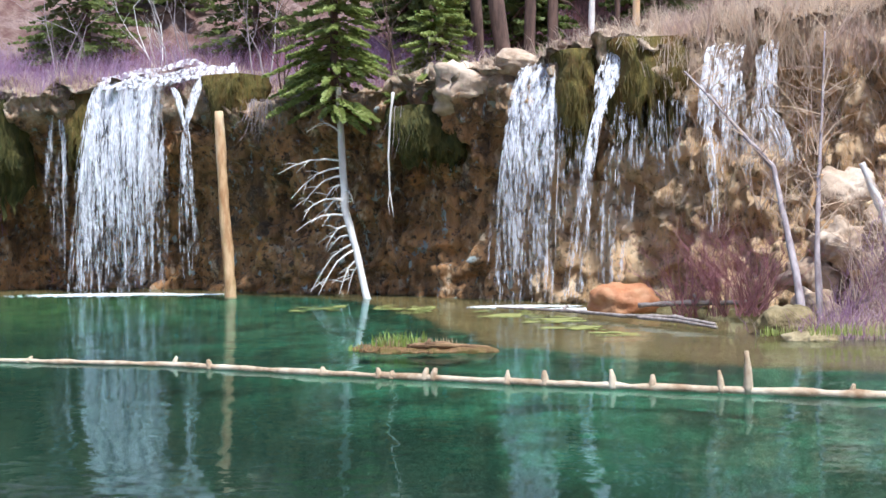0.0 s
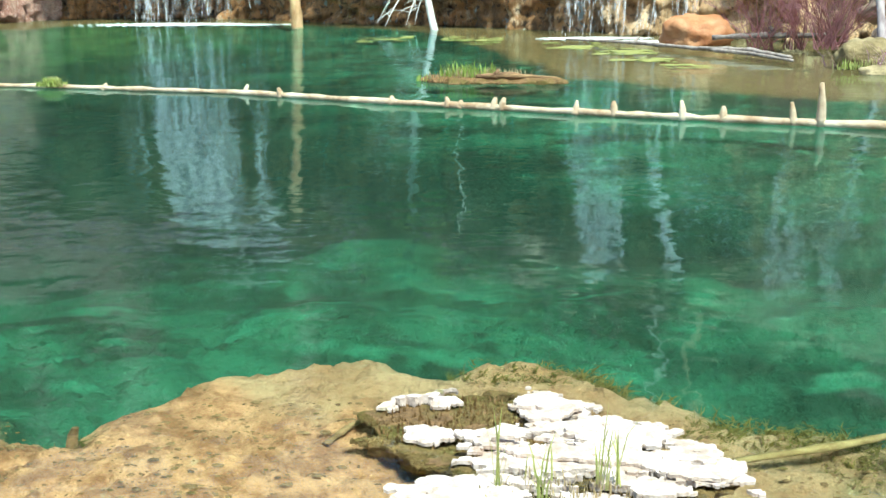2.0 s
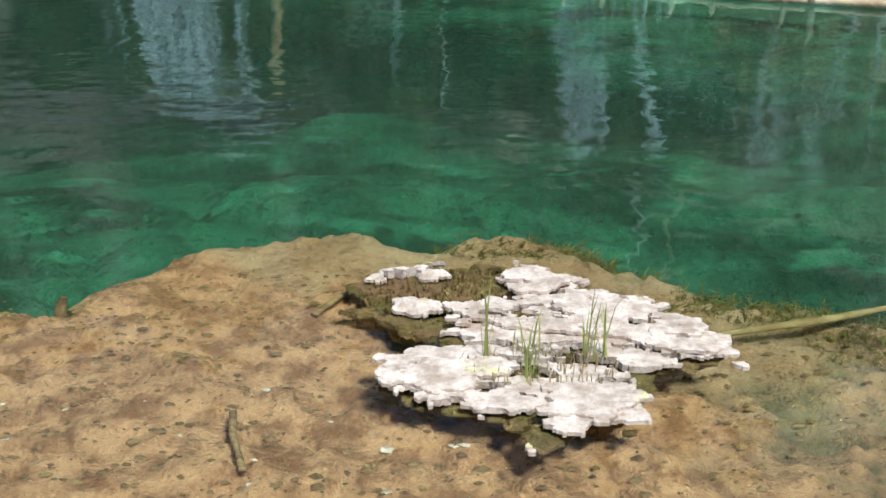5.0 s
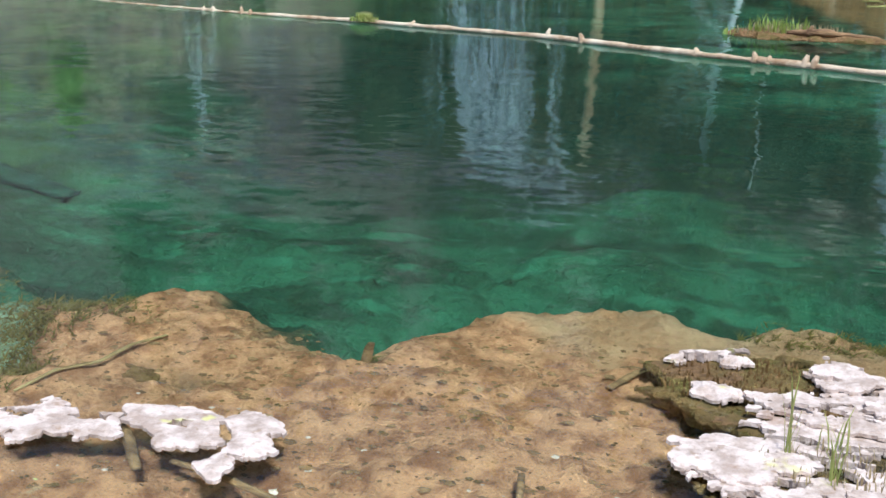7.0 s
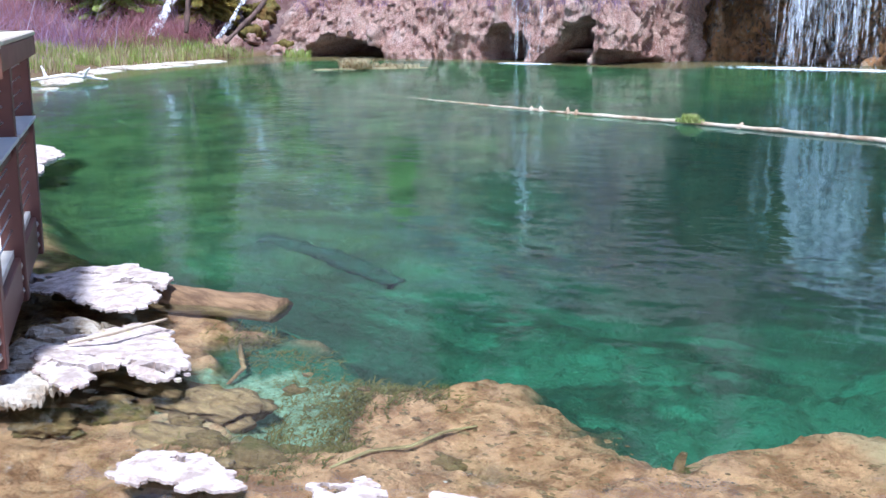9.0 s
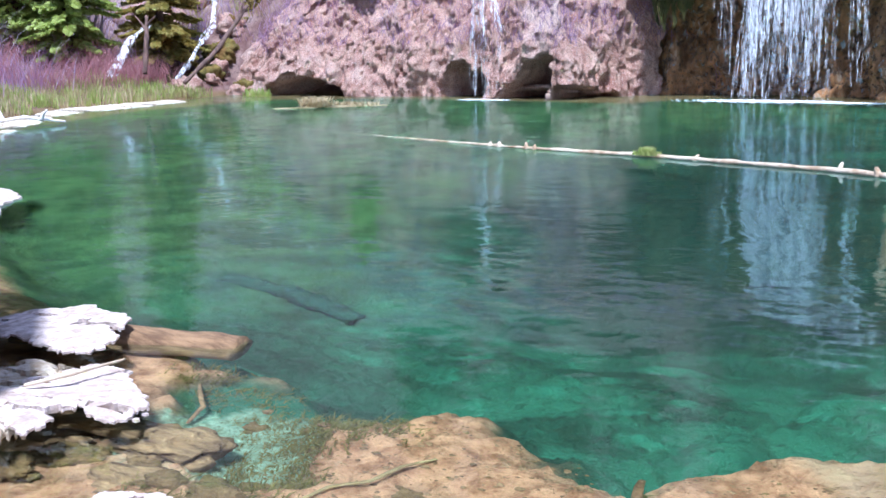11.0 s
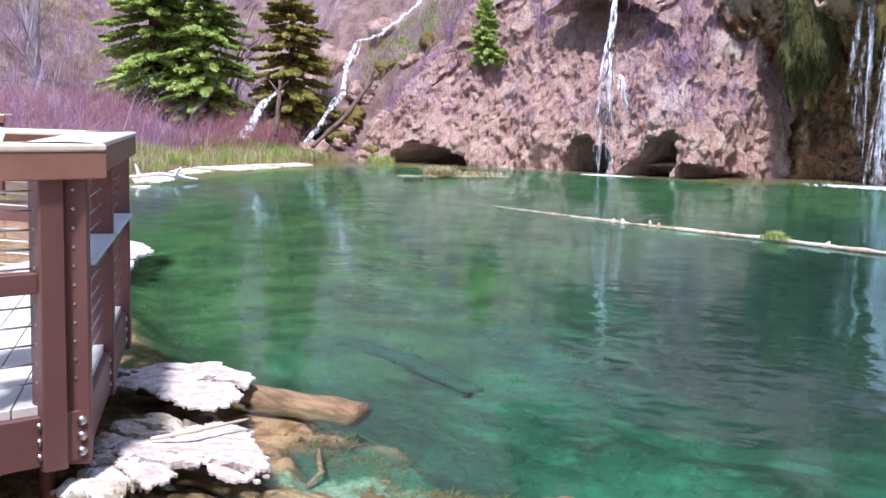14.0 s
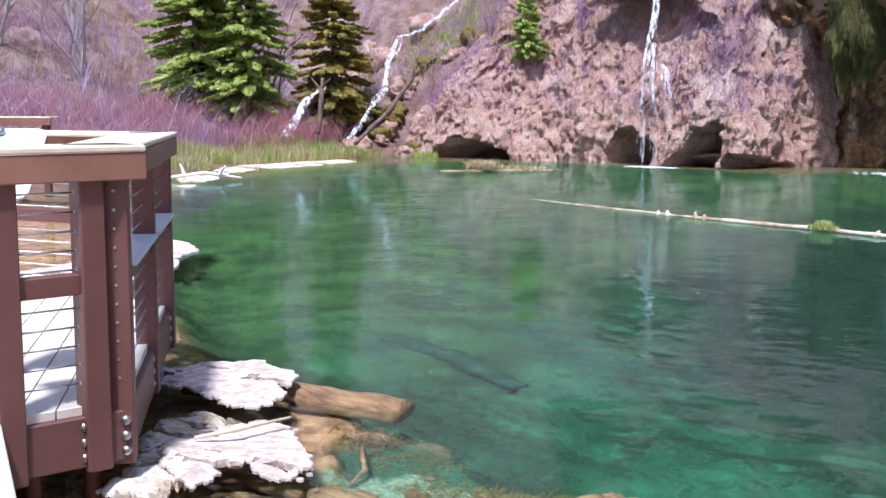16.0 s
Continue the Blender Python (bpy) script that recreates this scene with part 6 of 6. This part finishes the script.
for k, (x, y, z) in enumerate([(4.9, 19.9, 0.15), (5.5, 19.7, 0.2), (5.2, 19.3, 0.2), (4.4, 20.3, 0.1)]):
    bare_shrub("dense leafless red bush on the bank", (x, y, z), 1.35, 22, 1.1, M_REDTWIG, 140 + k, 0.012, 5, "red_bush", (0, 0), 2)
def twiggy_tree(name, label, pts, r, bark, seed, twigs):
    """A thin tree along a given line, with bare forking twigs."""
    rng = random.Random(seed)
    root = tagged(new(name), label, "tree")
    P = [Vector(p) for p in pts]
    part("trunk", Geo().rough_tube(P, [r * (1 - 0.8 * k / (len(P) - 1)) for k in range(len(P))], 8, 0.2, 6, seed, 5), bark, root, "", True)
    g = Geo()
    for _ in range(twigs):
        k = rng.uniform(0.25, 1) * (len(P) - 1.001)
        o = P[int(k)].lerp(P[int(k) + 1], k - int(k))
        d = Vector((rng.gauss(0, 0.8), rng.gauss(0, 0.6), rng.uniform(0.0, 1.1))).normalized()
        ln = rng.uniform(0.4, 1.2)
        m, e = o + d * ln * 0.5 + Vector((0, 0, 0.05)), o + d * ln
        g.tube([o, m, e], [0.012, 0.008, 0.003], 4, False)
        for _ in range(5):
            q = o.lerp(e, rng.uniform(0.3, 1))
            g.tube([q, q + Vector((rng.gauss(0, 0.2), rng.gauss(0, 0.2), rng.uniform(0, 0.3)))], [0.005, 0.002], 3, False)
    part("crown", g, M_TANTWIG, root, "fine bare twigs", kind="stuff")
    return root


twiggy_tree("leaning_tree", "grey leaning tree with bare twigs on the bank", [(5.69, 17.64, -0.1), (5.66, 18.0, 0.9), (5.6, 18.5, 1.9), (5.55, 18.8, 2.6), (5.2, 19.4, 3.2), (4.8, 19.9, 3.85), (4.4, 20.3, 4.4)], 0.075, M_GREYBARK, 150, 26)
twiggy_tree("slim_tree", "slim grey tree with bare twigs on the bank", [(6.22, 18.5, 0.0), (6.26, 18.8, 1.2), (6.4, 19.1, 2.4), (6.58, 19.45, 3.6), (6.75, 19.8, 5.0)], 0.06, M_GREYBARK, 151, 26)
twiggy_tree("slim_tree", "dark forked sapling on the bank", [(6.9, 18.0, 0.1), (7.1, 18.1, 1.0), (7.5, 18.3, 1.9), (7.9, 18.4, 2.8)], 0.04, M_BARK, 152, 14)
twig_stuff("brush", "pinkish dry brush over the right bank", ground_spots([(7.6, 17.2, 2.6, 1.6), (9.5, 15.5, 2.5, 2.0)], 500, 41, 0.4), M_TWIG, 41, 0.2, 0.7, 0.008, 8, 0.2)
twig_stuff("brush", "straw-coloured brush over the right bank", ground_spots([(7.6, 17.2, 2.6, 1.6), (9.5, 15.5, 2.5, 2.0)], 600, 42, 0.4), M_TANTWIG, 42, 0.15, 0.6, 0.008, 8, 0.2)
for k, (x, y, z, h) in enumerate([(6.6, 17.6, 0.3, 1.6), (7.2, 17.9, 0.5, 1.8), (5.9, 20.6, 2.0, 1.8), (6.8, 20.6, 3.0, 1.8), (6.3, 21.5, 5.0, 1.6), (7.4, 21.0, 5.2, 1.6), (5.3, 22.4, 5.2, 1.3), (8.2, 19.6, 3.2, 1.6)]):
    bare_shrub("dry tan-twigged shrub on the sunny slope", (x, y, z), h, 7, 0.7, M_TANTWIG, 160 + k, 0.014, 5, "dry_shrub", (0, 0), 2)
grass("green grass fringe on the near bank", [(6.0, 15.9, 0.1, 0.9, 0.3, 260, 0.05, 0.22, 0.016), (5.0, 16.4, 0.05, 0.5, 0.25, 120, 0.05, 0.16, 0.016)], M_GRASS, 15)


def moss_drape(label, c, w, h, seed, lean=(0, -1), material=None):
    """A lobed cushion of moss hanging on the rock."""
    nu, nv = 40, 48
    U, V = np.meshgrid(np.linspace(-1, 1, nu), np.linspace(0, 1, nv), indexing="ij")
    u, v = U.ravel(), V.ravel()
    edge = np.clip(1 - np.abs(u) ** 3, 0, 1)
    low = 1 - 0.35 * np.abs(fbm(np.stack([u * 3, 0 * u, 0 * u + seed], -1), 3, seed))
    zz = c[2] - h * v * low
    p = np.stack([c[0] + u * w / 2, c[1] + 0 * u, zz], -1)
    ends = 1 - step(0.7, 1.0, v + 0.25 * fbm(p * 2, 2, seed)) * 0.9
    b = (0.32 * edge ** 0.5 * np.sin(np.pi * np.clip(0.1 + 0.82 * v, 0, 1)) + 0.22 * fbm(p * (3.0, 3.0, 1.0), 4, seed) * edge) * ends
    p[:, 0] = c[0] + u * w / 2 * (1 - 0.35 * v ** 2) + 0.12 * fbm(p * 2.0, 3, seed + 4)
    p[:, 0] += lean[0] * b
    p[:, 1] += lean[1] * b + 0.8 * (1 - edge) ** 1.2 + 0.35 * (1 - ends)
    root = tagged(new("moss_drape"), label, "moss")
    part("cushion", array_mesh("cushion", p, grid_faces(nu, nv)), material or M_MOSS, root)
    rng, g = random.Random(seed), Geo()
    for k in rng.sample(range(len(p)), 700):
        q, ln = Vector(p[k]), rng.uniform(0.06, 0.3)
        a = Vector((rng.gauss(0, 0.04), -0.05 * rng.random(), -ln))
        w = Vector((rng.uniform(0.006, 0.016), 0, 0))
        o = q + Vector((lean[0], lean[1], 0)) * 0.03
        g.add([o - w, o + w, o + a], [(0, 1, 2)])
    part("fringe", g, material or M_MOSSY, root, "hanging moss strands", kind="stuff")
    return root


moss_drape("dark green moss hood over the grotto", (-0.15, 26.0, 4.45), 2.4, 1.5, 6, material=M_DARKMOSS)
moss_drape("brown hanging moss cushion beside the slender fall", (2.95, 23.9, 5.35), 1.05, 2.7, 1)
moss_drape("olive hanging moss cushion under the lip", (4.4, 23.15, 5.5), 2.0, 2.4, 2)
moss_drape("olive moss on the ledge by the broad fall", (-9.5, 30.0, 5.35), 1.0, 2.5, 3)
moss_drape("brown moss knob beside the propped trunk", (-5.3, 28.9, 5.6), 1.7, 1.5, 4)
moss_drape("dark moss hanging in the side grotto", (-11.9, 30.3, 5.2), 1.8, 3.4, 5, material=M_DARKMOSS)

# far boardwalk rail beyond the platform
guard_rail("distant brown boardwalk railing across the shallows", (-20.5, 8.2), (-17.4, 10.1), (0.02, 0.5, 0.98), True, 4, bolts=False)

twig_stuff("waterweed", "olive waterweed fringing the shelf and the sandy hollow", ground_spots([(-3.3, 3.95, 0.55, 0.22), (-3.2, 3.55, 0.28, 0.4), (-2.95, 3.25, 0.16, 0.3), (-3.15, 2.95, 0.3, 0.12), (-4.1, 4.25, 0.4, 0.15), (-1.66, 3.86, 0.06, 0.05), (1.1, 4.15, 0.4, 0.15), (0.3, 4.55, 0.5, 0.1), (1.5, 3.9, 0.3, 0.15)], 1300, 31, -99), M_POND, 31, 0.03, 0.13, 0.007, 8, 0.05, 0.2, "waterweed")
rw = random.Random(77)
stones = [(-3.66, 3.32, 0.24), (-3.69, 3.64, 0.11), (-3.95, 3.05, 0.18), (-3.55, 3.0, 0.15), (-3.05, 3.0, 0.1), (-2.45, 3.45, 0.09), (-4.25, 3.5, 0.16), (-4.1, 2.8, 0.16)]
stones += [(rw.uniform(-4.2, -2.85), rw.uniform(2.8, 3.25), rw.uniform(0.04, 0.1)) for _ in range(16)] + [(rw.uniform(-4.2, -3.1), rw.uniform(3.2, 4.2), rw.uniform(0.03, 0.08)) for _ in range(12)]
for k, (x, y, r) in enumerate(stones):
    boulder("brown algae-coated stone on the shallow bed", (x, y, ground_at(x, y) + 0.2 * r), (r, r * 0.75, r * 0.6), M_WEED if k % 3 else M_SUNK, 40 + k, "sunken_stone", 0.5, 3 if r < 0.12 else 4)
knotted_log("sunken_log", "sunken log half buried in the green lakebed, water tint in its colour", [(x, y, ground_at(x, y) + 0.03) for x, y in ((-6.7, 6.9), (-6.1, 7.0), (-5.3, 6.95))], [0.1, 0.14, 0.09], [(0.3, 0.15, 0.1), (0.7, 0.12, -0.15)], M_WATERTINT_WOOD, 48, 12, 0.4)
